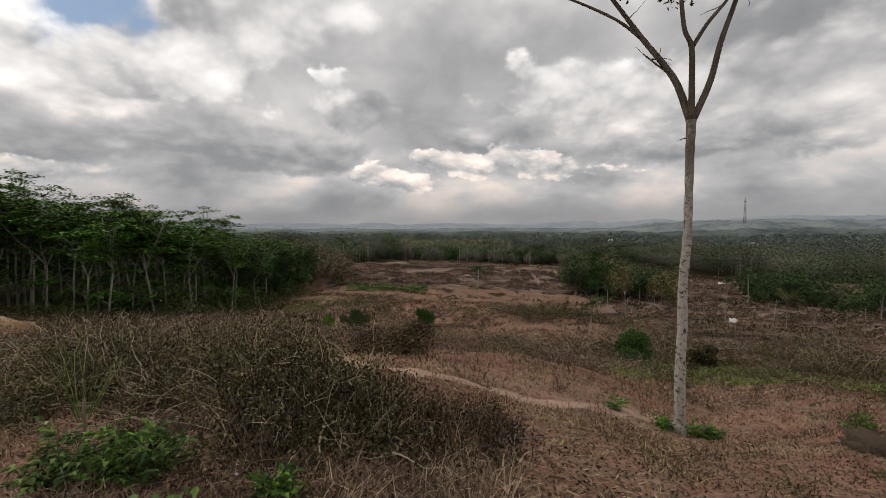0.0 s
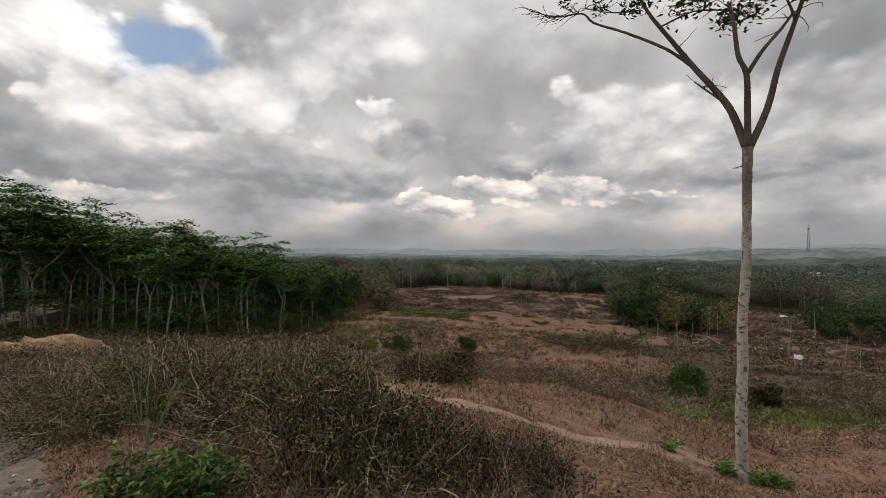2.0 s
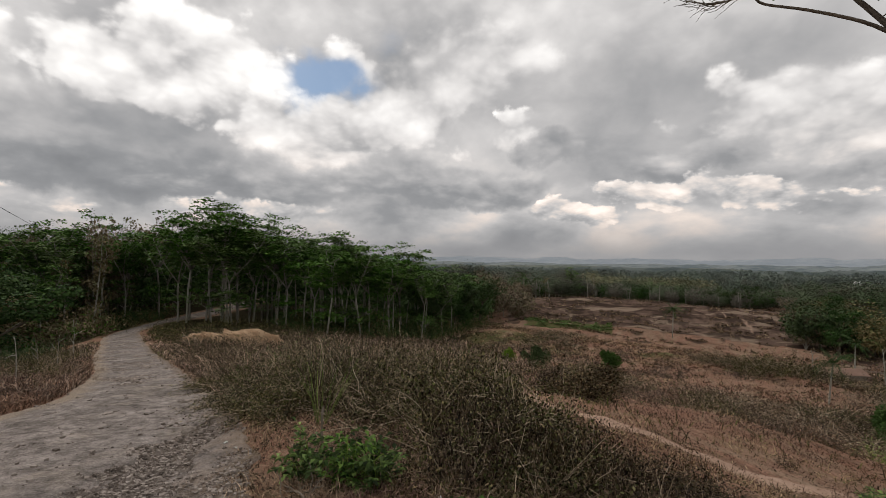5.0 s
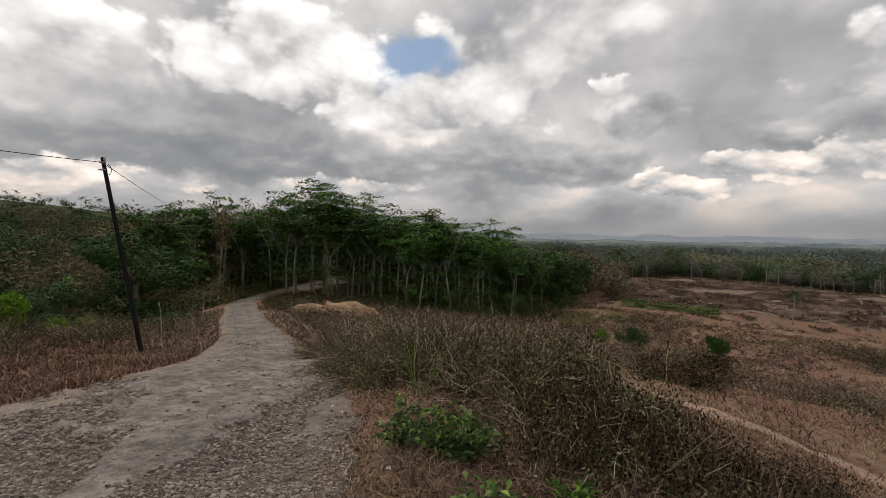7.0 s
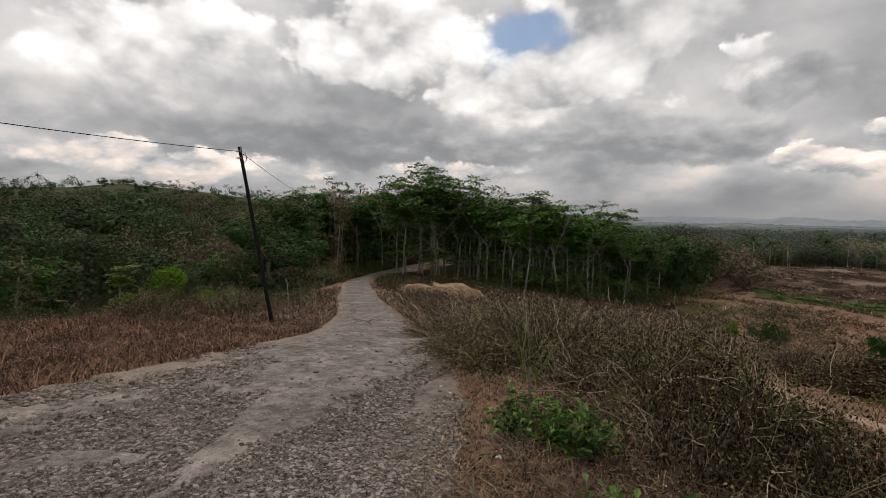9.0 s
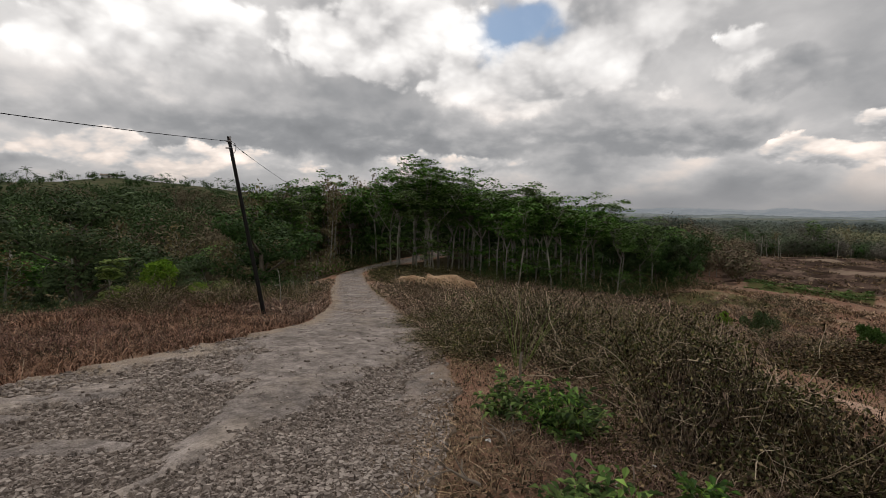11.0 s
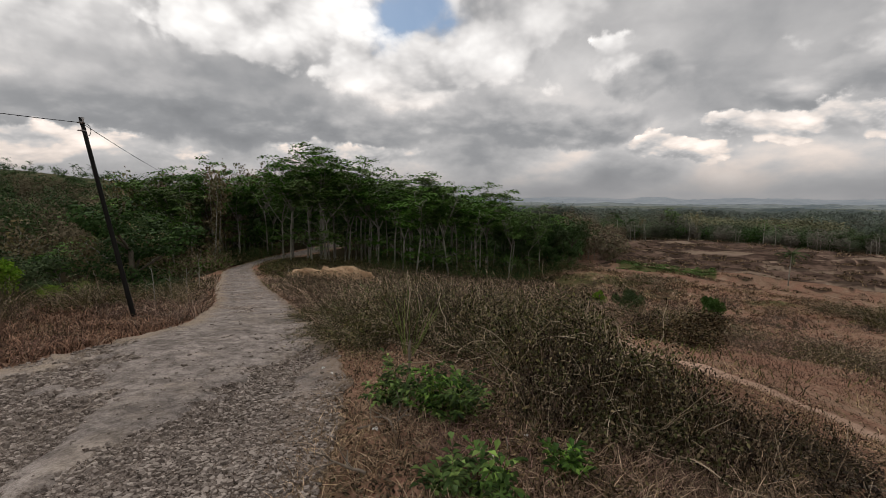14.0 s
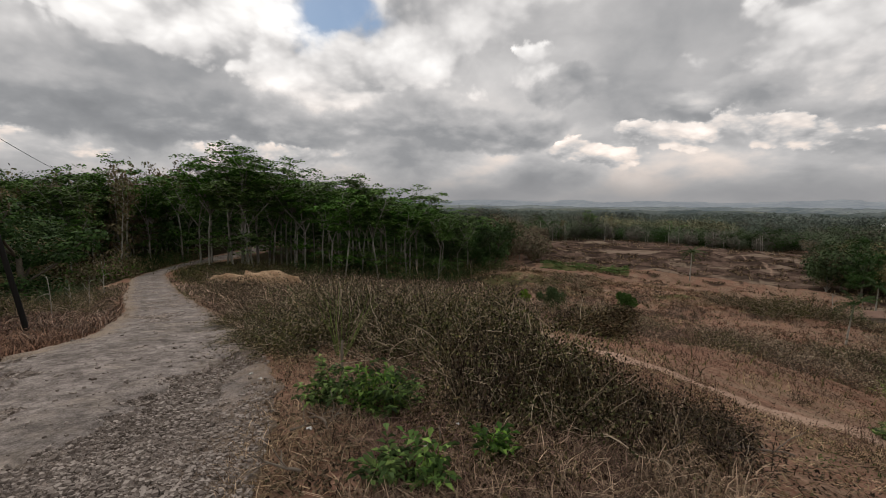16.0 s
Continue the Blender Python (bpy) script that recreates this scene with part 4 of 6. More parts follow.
def grow(kind, x, y, z, turn, size, lean=(0, 0)):
    """Sets a plant of the kind: the first of each variant is the built one, the rest are copies."""
    variants = KIT[kind]
    k = len(variants["used"])
    m = spot(x, y, z, turn, size, lean)
    which = int(hash01(np.array([x * 7.0]), np.array([y * 7.0]), 5)[0] * len(variants["make"])) % len(variants["make"])
    if which not in variants["built"]:
        ob = variants["make"][which]()
        ob.matrix_basis = m
        variants["built"][which] = (ob, Matrix(m))
        variants["used"].append(ob)
        return ob
    src = variants["built"][which][0]
    ob = copy_thing(src, pose(0, 0, 0))
    ob.matrix_basis = m
    variants["used"].append(ob)
    return ob


def kit(kind, makers):
    KIT[kind] = {"make": makers, "built": {}, "used": []}


kit("sengon", [lambda s=s: sengon(s) for s in (1, 2, 3, 4, 5, 6)])
kit("dense", [lambda s=s: bushy_tree(s, M_DENSE) for s in (11, 12, 13, 14)])
kit("olive", [lambda s=s: bushy_tree(s, M_TEAK, label="tree with thin brownish-green leaves", n=4200, leaf=0.13, trunk_mat=M_GREY_BARK) for s in (15, 16, 17)])
kit("teak", [lambda s=s: teak(s) for s in (21, 22, 23, 24)])
kit("palm", [lambda s=s: palm(s) for s in (41, 42, 43)])

R = np.random.default_rng(7)


def scatter(b0, b1, d0, d1, gap, rng):
    """Places on a jittered grid between two bearings and two distances."""
    out = []
    for gx in np.arange(-d1, d1, gap):
        for gy in np.arange(-40, d1, gap):
            x, y = gx + rng.uniform(-0.4, 0.4) * gap, gy + rng.uniform(-0.4, 0.4) * gap
            b, d = math.degrees(math.atan2(-x, y)), math.hypot(x, y)
            if b0 < b < b1 and d0 < d < d1:
                out.append((x, y, b, d))
    return out


def on_road(x, y, margin):
    return float(road_edge(np.array([x]), np.array([y]))[0]) < margin


def ground_z(x, y):
    return float(height(np.array([x]), np.array([y]))[0])


# the plantation across the slope
def wood_front(b):
    return float(np.interp(b, [15, 18, 24, 36, 44, 51, 54], [70, 58, 46, 43, 47, 53, 58]))


def wood_top(b):
    return float(np.interp(b, [15, 18, 24, 30, 36, 40, 43, 46, 50, 52, 56], [-2.6, -1.9, -0.3, 1.7, 2.4, 2.8, 4.2, 4.6, 5.4, 4.4, 2.6]))


for x, y, b, d in scatter(15, 53.5, 41, 64, 2.1, R):
    front = wood_front(b)
    if d < front or d > front + 10 or on_road(x, y, 1.0):
        continue
    z = ground_z(x, y)
    top = EYE + min(d, front + 5) * math.tan(radians(wood_top(b)))
    tall = max(5.0, top - z) * R.uniform(0.84, 1.05)
    kind = "sengon"
    if R.random() < np.interp(b, [18, 23, 28], [0.75, 0.35, 0.0]):
        kind = "dense"
    s = tall / (9.6 if kind == "sengon" else 6.6)
    grow(kind, x, y, z, R.uniform(0, 360), (min(s, 1.15), min(s, 1.15), s))
# half-bare trees beyond the bend of the road
for x, y, b, d in scatter(52.5, 68, 50, 84, 3.3, R):
    if on_road(x, y, 1.2) or (b > 60 and d < 56):
        continue
    z = ground_z(x, y)
    top = EYE + d * math.tan(radians(float(np.interp(b, [52, 56, 62, 68], [3.0, 2.4, 2.2, 1.2]))))
    tall = min(max(5.0, top - z), 13) * R.uniform(0.65, 1.05)
    kind = "teak" if R.random() < 0.6 else "sengon"
    s = tall / (8.0 if kind == "teak" else 9.6)
    grow(kind, x, y, z, R.uniform(0, 360), (min(s, 1.2), min(s, 1.2), s))
# umbrella crowns that stand out of the half-bare trees
for b, d, rise in ((58.0, 68, 3.3), (59.3, 66, 3.2), (60.9, 67, 2.8), (62.8, 64, 2.3), (64.7, 66, 2.1), (66.5, 64, 1.9), (61.9, 70, 2.6)):
    x, y, z = place_at(b, d)
    tall = (EYE + d * math.tan(radians(rise)) - z) / 9.6
    grow("sengon", x, y, z, b * 90, (tall * 0.95, tall * 0.95, tall))
# one tree with a flat crown stands above the rest
x, y, z = place_at(56.2, 72)
put(sengon(78, None, 0.3, 60, 0.5, "tall slender tree with a sparse flat crown"), x, y, z, 40, (0.95, 0.95, 1.16))
# the wooded valley beyond the brown field
for x, y, b, d in scatter(64, 102, 30, 66, 5.4, R):
    if d < np.interp(b, [63, 70, 80, 100], [40, 35, 33, 33]):
        continue
    z = ground_z(x, y)
    roll = R.random()
    kind = "dense" if roll < 0.5 else ("teak" if roll < 0.68 else ("olive" if roll < 0.82 else "sengon"))
    full = {"dense": 6.6, "teak": 8.0, "olive": 6.6, "sengon": 9.6}[kind]
    s = R.uniform(5.0, 9.0) / full
    grow(kind, x, y, z, R.uniform(0, 360), (s * 1.3, s * 1.3, s))
# the small tree at the edge of the brown field
x, y, z = place_at(81.1, 22.5)
put(sengon(77, M_LIME, 0.5, 60, 1.0, "small young tree at the edge of the brown field"), x, y, z, 20, (0.25, 0.25, 0.22))
# groves of the lower ground
for x, y, b, d in scatter(-27, -14.5, 78, 104, 5.0, R):
    z = ground_z(x, y)
    tall = max(4, EYE + 86 * math.tan(radians(float(np.interp(b, [-27, -24, -18, -14], [-5.2, -4.4, -2.7, -3.4])))) - z) * R.uniform(0.75, 1.05)
    roll = R.random()
    kind = "dense" if roll < 0.55 else "olive"
    grow(kind, x, y, z, R.uniform(0, 360), tall / 6.6)
for x, y, b, d in scatter(-48, -34, 94, 118, 6.0, R):
    z = ground_z(x, y)
    roll = R.random()
    kind = "dense" if roll < 0.5 else ("olive" if roll < 0.8 else "palm")
    s = R.uniform(4.2, 6.8) / (6.6 if kind != "palm" else 8.5)
    grow(kind, x, y, z, R.uniform(0, 360), s)
# taller trees that stand out of the far rows
for b, d, s, kind in ((6.4, 166, 1.2, "sengon"), (4.0, 162, 1.0, "teak"), (9.5, 160, 0.9, "teak"), (-0.5, 165, 1.0, "olive"), (-5.0, 162, 1.05, "dense"), (-8.0, 160, 1.2, "dense"), (-10.0, 163, 1.2, "dense"), (-11.5, 158, 1.3, "dense"), (12.0, 150, 1.0, "palm"), (10.6, 158, 0.9, "palm"), (-2.6, 168, 1.0, "sengon")):
    x, y, z = place_at(b, d)
    grow(kind, x, y, z, b * 57, s)
# palms on the grassy hill and in the lowland
for b, d, s in ((88.9, 430, 1.0), (88.0, 425, 0.8), (87.2, 440, 1.2), (86.4, 425, 1.3), (85.9, 430, 0.9), (84.6, 440, 0.9), (83.9, 425, 1.0), (82.7, 440, 0.7), (75.9, 425, 0.8), (75.1, 420, 0.9), (73.6, 410, 0.8), (72.9, 420, 0.7), (70.6, 400, 1.0), (70.0, 410, 0.9), (69.1, 400, 1.1), (67.9, 395, 0.9), (67.0, 400, 1.1)):
    x, y, z = place_at(b, d)
    grow("palm", x, y, z, b * 40, s)


def far_woods(name, b0, b1, d0, d1, count, tall, per, leaf, material, label, rng, ceiling=None, broad=1.0, stand=None):
    """Distant woodland: crowns of leaf clumps on thin trunks, gathered into one mesh."""
    d = np.sqrt(rng.uniform(d0 * d0, d1 * d1, count))
    b = np.radians(rng.uniform(b0, b1, count))
    x, y = -np.sin(b) * d, np.cos(b) * d
    z = height(x, y)
    h = tall * rng.uniform(0.45, 1.2, count) * (1 + 0.35 * fbm(x / 45, y / 45, 2, 91))
    if ceiling is not None:
        bd = np.degrees(b)
        uneven = 1.5 * fbm(bd / 2.6, d / 30, 3, 97) * np.clip(140 / d, 0.5, 1)
        h = np.minimum(h * 1.25, (EYE + d * np.tan(np.radians(ceiling(bd) + uneven)) - z) * rng.uniform(0.6, 1.0, count))
        ok = (h > 2.2) & (road_edge(x, y) > 2.0)
        if stand is not None:
            ok &= stand * fbm(x / 22, y / 22, 3, 121) > (-0.25 if stand > 0 else 0.15)
        x, y, z, h, d = x[ok], y[ok], z[ok], h[ok], d[ok]
        count = len(x)
    w = h * rng.uniform(0.3, 0.5, count) * (broad if d0 < 180 else 1.5)
    p = rng.normal(0, 1, (count, per, 3))
    p /= np.linalg.norm(p, axis=2)[:, :, None]
    p *= (0.45 + 0.55 * rng.random((count, per)))[:, :, None]
    c = np.stack([x, y, z + h * 0.60], -1)[:, None, :] + p * np.stack([w, w, h * 0.42], -1)[:, None, :]
    sh = Shape()
    sh.leaves(c.reshape(-1, 3), leaf * 1.2, 0.22 if d0 > 100 else 0.35, rng, 0.85, tri=True, face=p.reshape(-1, 3) + (0, 0, 0.3))
    ob = tagged(new(name, sh.mesh(name, material, True)), label, "woods", kind="stuff")
    tr = Shape()
    t = 0.035 + 0.0003 * d
    for k in range(count):
        if d[k] < 300 and k % 5 == 0:
            tr.add([(x[k] - t[k], y[k], z[k] - 0.5), (x[k] + t[k], y[k], z[k] - 0.5), (x[k], y[k] + t[k], z[k] - 0.5), (x[k], y[k], z[k] + h[k] * 0.75)], [(0, 1, 3), (1, 2, 3), (2, 0, 3)])
    if tr.count:
        part("trunk_rank", tr, M_GREY_BARK, ob, kind="stuff")
    return ob


LOW = lambda b: np.interp(b, [-60, -30, 0, 20], [-1.0, -0.9, -0.7, -0.6])
EDGE = lambda b: np.interp(b, [-18, -12, -8, -2, 4, 9, 17], [-1.3, -1.2, -1.9, -2.2, -1.8, -1.2, -1.3])
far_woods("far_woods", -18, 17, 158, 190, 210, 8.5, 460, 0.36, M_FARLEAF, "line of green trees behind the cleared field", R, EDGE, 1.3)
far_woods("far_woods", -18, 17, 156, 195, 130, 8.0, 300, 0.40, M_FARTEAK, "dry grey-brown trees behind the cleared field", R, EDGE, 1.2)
far_woods("far_woods", -16, 16, 158, 185, 46, 8.5, 460, 0.36, M_DENSE, "dark-green trees in the line behind the cleared field", R, EDGE, 1.4)
far_woods("far_woods", 11.5, 18, 78, 160, 130, 8, 260, 0.38, M_TEAK, "brownish trees at the end of the wood", R, lambda b: np.interp(b, [11, 14, 18], [-2.6, -2.0, -1.6]))
# darker leaves stand in for the shade deep in the wood
far_woods("far_woods", 16, 54, 58, 120, 460, 13, 260, 0.40, M_DENSE, "wood behind the first trees, leaves darkened to look shaded", R, lambda b: np.interp(b, [15, 18, 24, 30, 36, 42, 46, 50, 54], [-2.8, -2.2, -0.8, 0.9, 1.7, 2.6, 3.4, 4.0, 2.2]))
far_woods("far_woods", 52, 70, 80, 150, 360, 12, 320, 0.36, M_DRYWOOD, "dry brown trees beyond the road", R, lambda b: np.interp(b, [52, 60, 70], [2.6, 2.0, 0.6]))
HILL = lambda b: np.interp(b, [58, 64, 70, 76, 81, 88, 105], [2.3, 2.0, 1.9, 2.3, 2.4, 1.7, 1.6])
far_woods("far_woods", 63, 106, 58, 130, 300, 9.5, 420, 0.34, M_DENSE, "dark green woodland below the hill", R, HILL, 1.35, 1)
far_woods("far_woods", 62, 106, 120, 225, 520, 10, 240, 0.5, M_DENSE, "dark green woodland below the hill", R, HILL, 1.3, 1)
far_woods("far_woods", 58, 106, 70, 230, 520, 8.5, 220, 0.44, M_DRYWOOD, "dry brown trees on the valley side", R, HILL, 1.1, -1)
far_woods("far_woods", 63, 106, 62, 150, 220, 9.5, 300, 0.38, M_MIDGREEN, "green trees in the valley", R, HILL, 1.4, 1)
far_woods("far_woods", 60, 106, 215, 300, 260, 10, 170, 0.6, M_DENSE, "dark green trees on the foot of the hill", R, HILL, 1.2, 1)
far_woods("far_woods", 60, 106, 215, 300, 260, 9, 150, 0.6, M_DRYWOOD, "dry brown trees on the foot of the hill", R, HILL, 1.2, -1)
far_woods("far_woods", 62, 106, 235, 420, 200, 5, 60, 0.7, M_DENSE, "scattered trees on the grassy hill", R)
GROVE = lambda b: np.interp(b, [-28, -24, -20, -17, -14.5], [-5.0, -3.9, -2.9, -2.6, -3.4])
far_woods("grove", -26, -15, 80, 104, 60, 7, 340, 0.34, M_DENSE, "clump of dark-green trees below the slope", R, GROVE)
far_woods("grove", -27, -19, 76, 92, 26, 6, 260, 0.3, M_TEAK, "dry brown trees at the edge of the clump", R, GROVE)
far_woods("grove", -50, -33, 92, 120, 70, 6, 300, 0.34, M_DENSE, "dark-green trees beside the tilled plots", R)
PLAIN = lambda b: np.interp(b, [-60, -40, -24, -16, 0, 20], [-1.6, -1.6, -1.7, -1.6, -1.5, -1.3])
# sunlit patch of the lowland, made by brighter leaf colour
far_woods("far_woods", -8, 5, 240, 330, 170, 8, 150, 0.8, M_SUNLEAF, "lowland trees coloured yellow-green as if sunlit", R, LOW)
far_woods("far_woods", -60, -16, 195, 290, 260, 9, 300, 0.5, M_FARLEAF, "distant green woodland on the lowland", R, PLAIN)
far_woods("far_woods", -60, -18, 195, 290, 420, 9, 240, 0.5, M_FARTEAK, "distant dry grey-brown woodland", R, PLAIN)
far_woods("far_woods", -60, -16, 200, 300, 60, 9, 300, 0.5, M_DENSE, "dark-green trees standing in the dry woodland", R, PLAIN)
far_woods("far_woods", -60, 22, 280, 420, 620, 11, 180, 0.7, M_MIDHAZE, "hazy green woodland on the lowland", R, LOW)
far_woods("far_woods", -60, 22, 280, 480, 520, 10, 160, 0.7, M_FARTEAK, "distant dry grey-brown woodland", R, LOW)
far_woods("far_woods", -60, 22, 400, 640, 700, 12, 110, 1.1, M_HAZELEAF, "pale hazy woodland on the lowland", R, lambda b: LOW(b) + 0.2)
far_woods("far_woods", -62, 30, 480, 1250, 4400, 13, 26, 2.4, M_HAZELEAF, "distant woodland towards the hills, paled by painted haze", R)


# ---------------------------------------------------------------- the lone tree
def lone_tree():
    bx, by, _ = place_at(-27.4, 10.4)
    bz = -2.46
    tree = thing("lone_tree", "tall slender tree with mottled pale trunk and three dark limbs", "tree")
    put(tree, bx, by, bz, -27.4)
    rng = np.random.default_rng(99)
    sh = Shape()
    trunk = [(0, 0, -0.4), (0, 0, 0), (0.0, 0.0, 0.18), (-0.02, 0.0, 1.16), (0.0, 0.02, 2.0), (-0.01, 0.0, 2.88), (0.04, 0, 3.7), (0.05, 0.0, 4.55), (0.05, 0, 5.4), (0.06, 0.0, 6.1)]
    dense = spline(trunk, 5)
    rad = np.interp(np.linspace(0, 1, len(dense)), [0, 0.1, 0.2, 0.5, 0.8, 1], [0.18, 0.14, 0.108, 0.092, 0.078, 0.088])
    rad *= 1 + 0.05 * rng.normal(0, 1, len(rad))
    sh.tube(dense, rad, 14)
    part("trunk", sh, M_LONE, tree, "trunk pale grey below and brown above")
    for zz, a, ln in ((5.75, 3.3, 0.25), (5.78, 2.9, 0.2)):
        pts = wander((0.05, 0, zz), (math.cos(a), 0.2, -0.1), ln, 4, rng, 0.25)
        sh = Shape()
        sh.tube(pts, np.linspace(0.012, 0.004, len(pts)), 4)
        part("twig", sh, M_DARK_BARK, tree)
    limbs = {
        "left": ([(0.05, 0, 6.05), (-0.19, 0.1, 6.8), (-0.43, 0.15, 7.24), (-0.87, 0.2, 7.88), (-1.27, 0.3, 8.52), (-1.68, 0.35, 9.16), (-1.95, 0.4, 9.7)], 0.075, 0.03),
        "low": ([(-0.9, 0.2, 7.9), (-1.37, 0.1, 8.32), (-2.11, -0.1, 8.75), (-2.75, -0.2, 9.08), (-3.0, -0.25, 9.33), (-3.56, -0.35, 9.36), (-4.1, -0.4, 9.62)], 0.036, 0.012),
        "middle": ([(0.06, 0, 6.05), (0.05, -0.1, 6.8), (0.03, -0.15, 7.44), (-0.1, -0.2, 7.79), (-0.17, -0.3, 8.34), (-0.25, -0.35, 8.75)], 0.062, 0.03),
        "inner": ([(0.03, -0.15, 7.42), (0.28, -0.1, 7.85), (0.55, 0, 8.2), (0.74, 0.1, 8.5)], 0.04, 0.022),
        "right": ([(0.07, 0, 6.05), (0.36, 0.1, 6.81), (0.52, 0.15, 7.54), (0.72, 0.2, 8.2), (0.9, 0.25, 8.8)], 0.068, 0.034),
        "stub": ([(-0.36, 0.14, 7.08), (-0.6, 0.1, 7.3), (-0.84, 0.08, 7.53)], 0.022, 0.014),
        "cross": ([(-1.5, 0.33, 8.9), (-0.9, 0.3, 9.05), (-0.35, 0.1, 8.85), (-0.25, -0.3, 8.7)], 0.02, 0.012),
        "outer": ([(-1.95, 0.4, 9.4), (-2.5, 0.4, 9.5), (-3.1, 0.4, 9.75)], 0.02, 0.01),
        "rightup": ([(0.78, 0.2, 8.4), (0.7, 0.3, 8.75), (0.55, 0.4, 9.2)], 0.03, 0.014),
    }
    for pts, r0, r1 in limbs.values():
        line = spline(pts, 4)
        sh = Shape()
        sh.tube(line, np.linspace(r0, r1, len(line)), 8)
        limb = part("limb", sh, M_DARK_BARK, tree)
        for _ in range(4 if r0 < 0.05 else 2):
            sh = Shape()
            q = line[rng.integers(len(line) // 2, len(line))]
            tw = wander(q, (rng.normal(-0.3, 0.7), rng.normal(0, 0.5), rng.normal(0.25, 0.4)), rng.uniform(0.3, 0.75), 6, rng, 0.25)
            sh.tube(tw, np.linspace(0.011, 0.004, len(tw)), 4)
            part("twig", sh, M_DARK_BARK, limb)
    # bare twigs at the far end of the low limb
    sh = Shape()
    for _ in range(26):
        q = np.array([rng.uniform(-4.1, -2.9), rng.uniform(-0.4, -0.2), 0])
        q[2] = np.interp(q[0], [-4.1, -3.56, -3.0], [9.62, 9.36, 9.33])
        tw = wander(q, (-0.8, rng.normal(0, 0.4), rng.normal(0.25, 0.5)), rng.uniform(0.25, 0.65), 5, rng, 0.2)
        sh.tube(tw, np.linspace(0.009, 0.003, len(tw)), 4, False)
    part("twig_cluster", sh, M_DARK_BARK, tree, kind="stuff")
    sh = Shape()
    for cx, cz, r, n in ((-2.7, 9.55, 0.22, 70), (-2.0, 9.35, 0.28, 110), (-1.7, 9.5, 0.25, 80), (-1.0, 9.1, 0.42, 190), (-0.2, 8.68, 0.34, 240), (0.15, 8.72, 0.22, 90), (-0.75, 9.35, 0.5, 240), (0.2, 9.2, 0.5, 220), (0.9, 8.95, 0.4, 190), (-3.5, 9.95, 0.2, 60), (-1.8, 9.95, 0.6, 240), (0.75, 9.6, 0.6, 260), (-0.5, 10.0, 0.8, 320), (1.3, 9.3, 0.35, 120)):
        m = rng.normal(0, 0.5, (n, 3)) * (r, 0.5, r * 0.5)
        sh.leaves(m + (cx, 0.1, cz), 0.12, 0.5, rng, 0.4)
    part("crown", sh, M_DENSE, tree, flat=True, kind="stuff")
    return tree


lone_tree()


# ---------------------------------------------------------------- pole and wires
def utility_pole():
    x, y, z = place_at(66.3, 14.2)
    pole = thing("utility_pole", "leaning black utility pole in the roadside grass", "utility pole")
    put(pole, x, y, z, 66.3)
    # leans along the view's left; x is to the right here
    top = np.array([-0.86, -0.1, 4.95])
    sh = Shape()
    pts = [np.array([0, 0, -0.5]) + (top - (0, 0, -0.5)) * t for t in np.linspace(0, 1, 9)]
    sh.tube(pts, np.linspace(0.06, 0.043, 9), 12)
    part("post", sh, M_BLACK_WOOD, pole)
    for dz in (0.12, 0.3):
        sh = Shape()
        a = np.arange(13) * 2 * np.pi / 12
        sh.tube([top + (0.07 * math.cos(q), 0.07 * math.sin(q), -dz) for q in a], [0.014] * 13, 6, False)
        part("band", sh, M_STEEL, pole)
    sh = Shape()
    sh.tube([top + (0.02, -0.07, -0.14), top + (0.05, -0.16, -0.14), top + (0.05, -0.16, -0.02)], [0.018, 0.018, 0.03], 8)
    part("hook", sh, M_STEEL, pole)
    sh = Shape()
    a = np.linspace(0, 4.5, 16)
    sh.tube([top + (0.11 + 0.07 * math.sin(q), -0.12, -0.3 + 0.13 * math.cos(q)) for q in a], [0.008] * 16, 5, False)
    part("cable_loop", sh, M_CABLE, pole)
    sh = Shape()
    sh.tube([(0, 0, -0.15), (0, 0, 0.02), (0, 0, 0.10)], [0.26, 0.24, 0.12], 12)
    part("footing", sh, M_ROCK, pole, "lump of grey concrete round the foot")
    return pole, Matrix(pole.matrix_basis) @ Vector(top)


pole, pole_top = utility_pole()


def wire(a, b, sag, label, radius=0.008):
    a, b = np.array(a), np.array(b)
    t = np.linspace(0, 1, 40)
    pts = a + (b - a) * t[:, None] - np.array([0, 0, 1]) * (4 * sag * t * (1 - t))[:, None]
    sh = Shape()
    sh.tube(pts, [radius] * 40, 5)
    return tagged(new("power_line", sh.mesh("power_line", M_CABLE)), label, "cable", "wires of the pole")


tx, ty, tz = pole_top
wire((tx, ty, tz - 0.12), (-3.0, -14.0, 3.6), 0.45, "thin black cable running from the pole top")
ex, ey, ez = place_at(59.5, 62)
wire((tx, ty, tz - 0.12), (ex, ey, EYE + 62 * math.tan(radians(1.2))), 0.5, "thin black cable running into the trees")


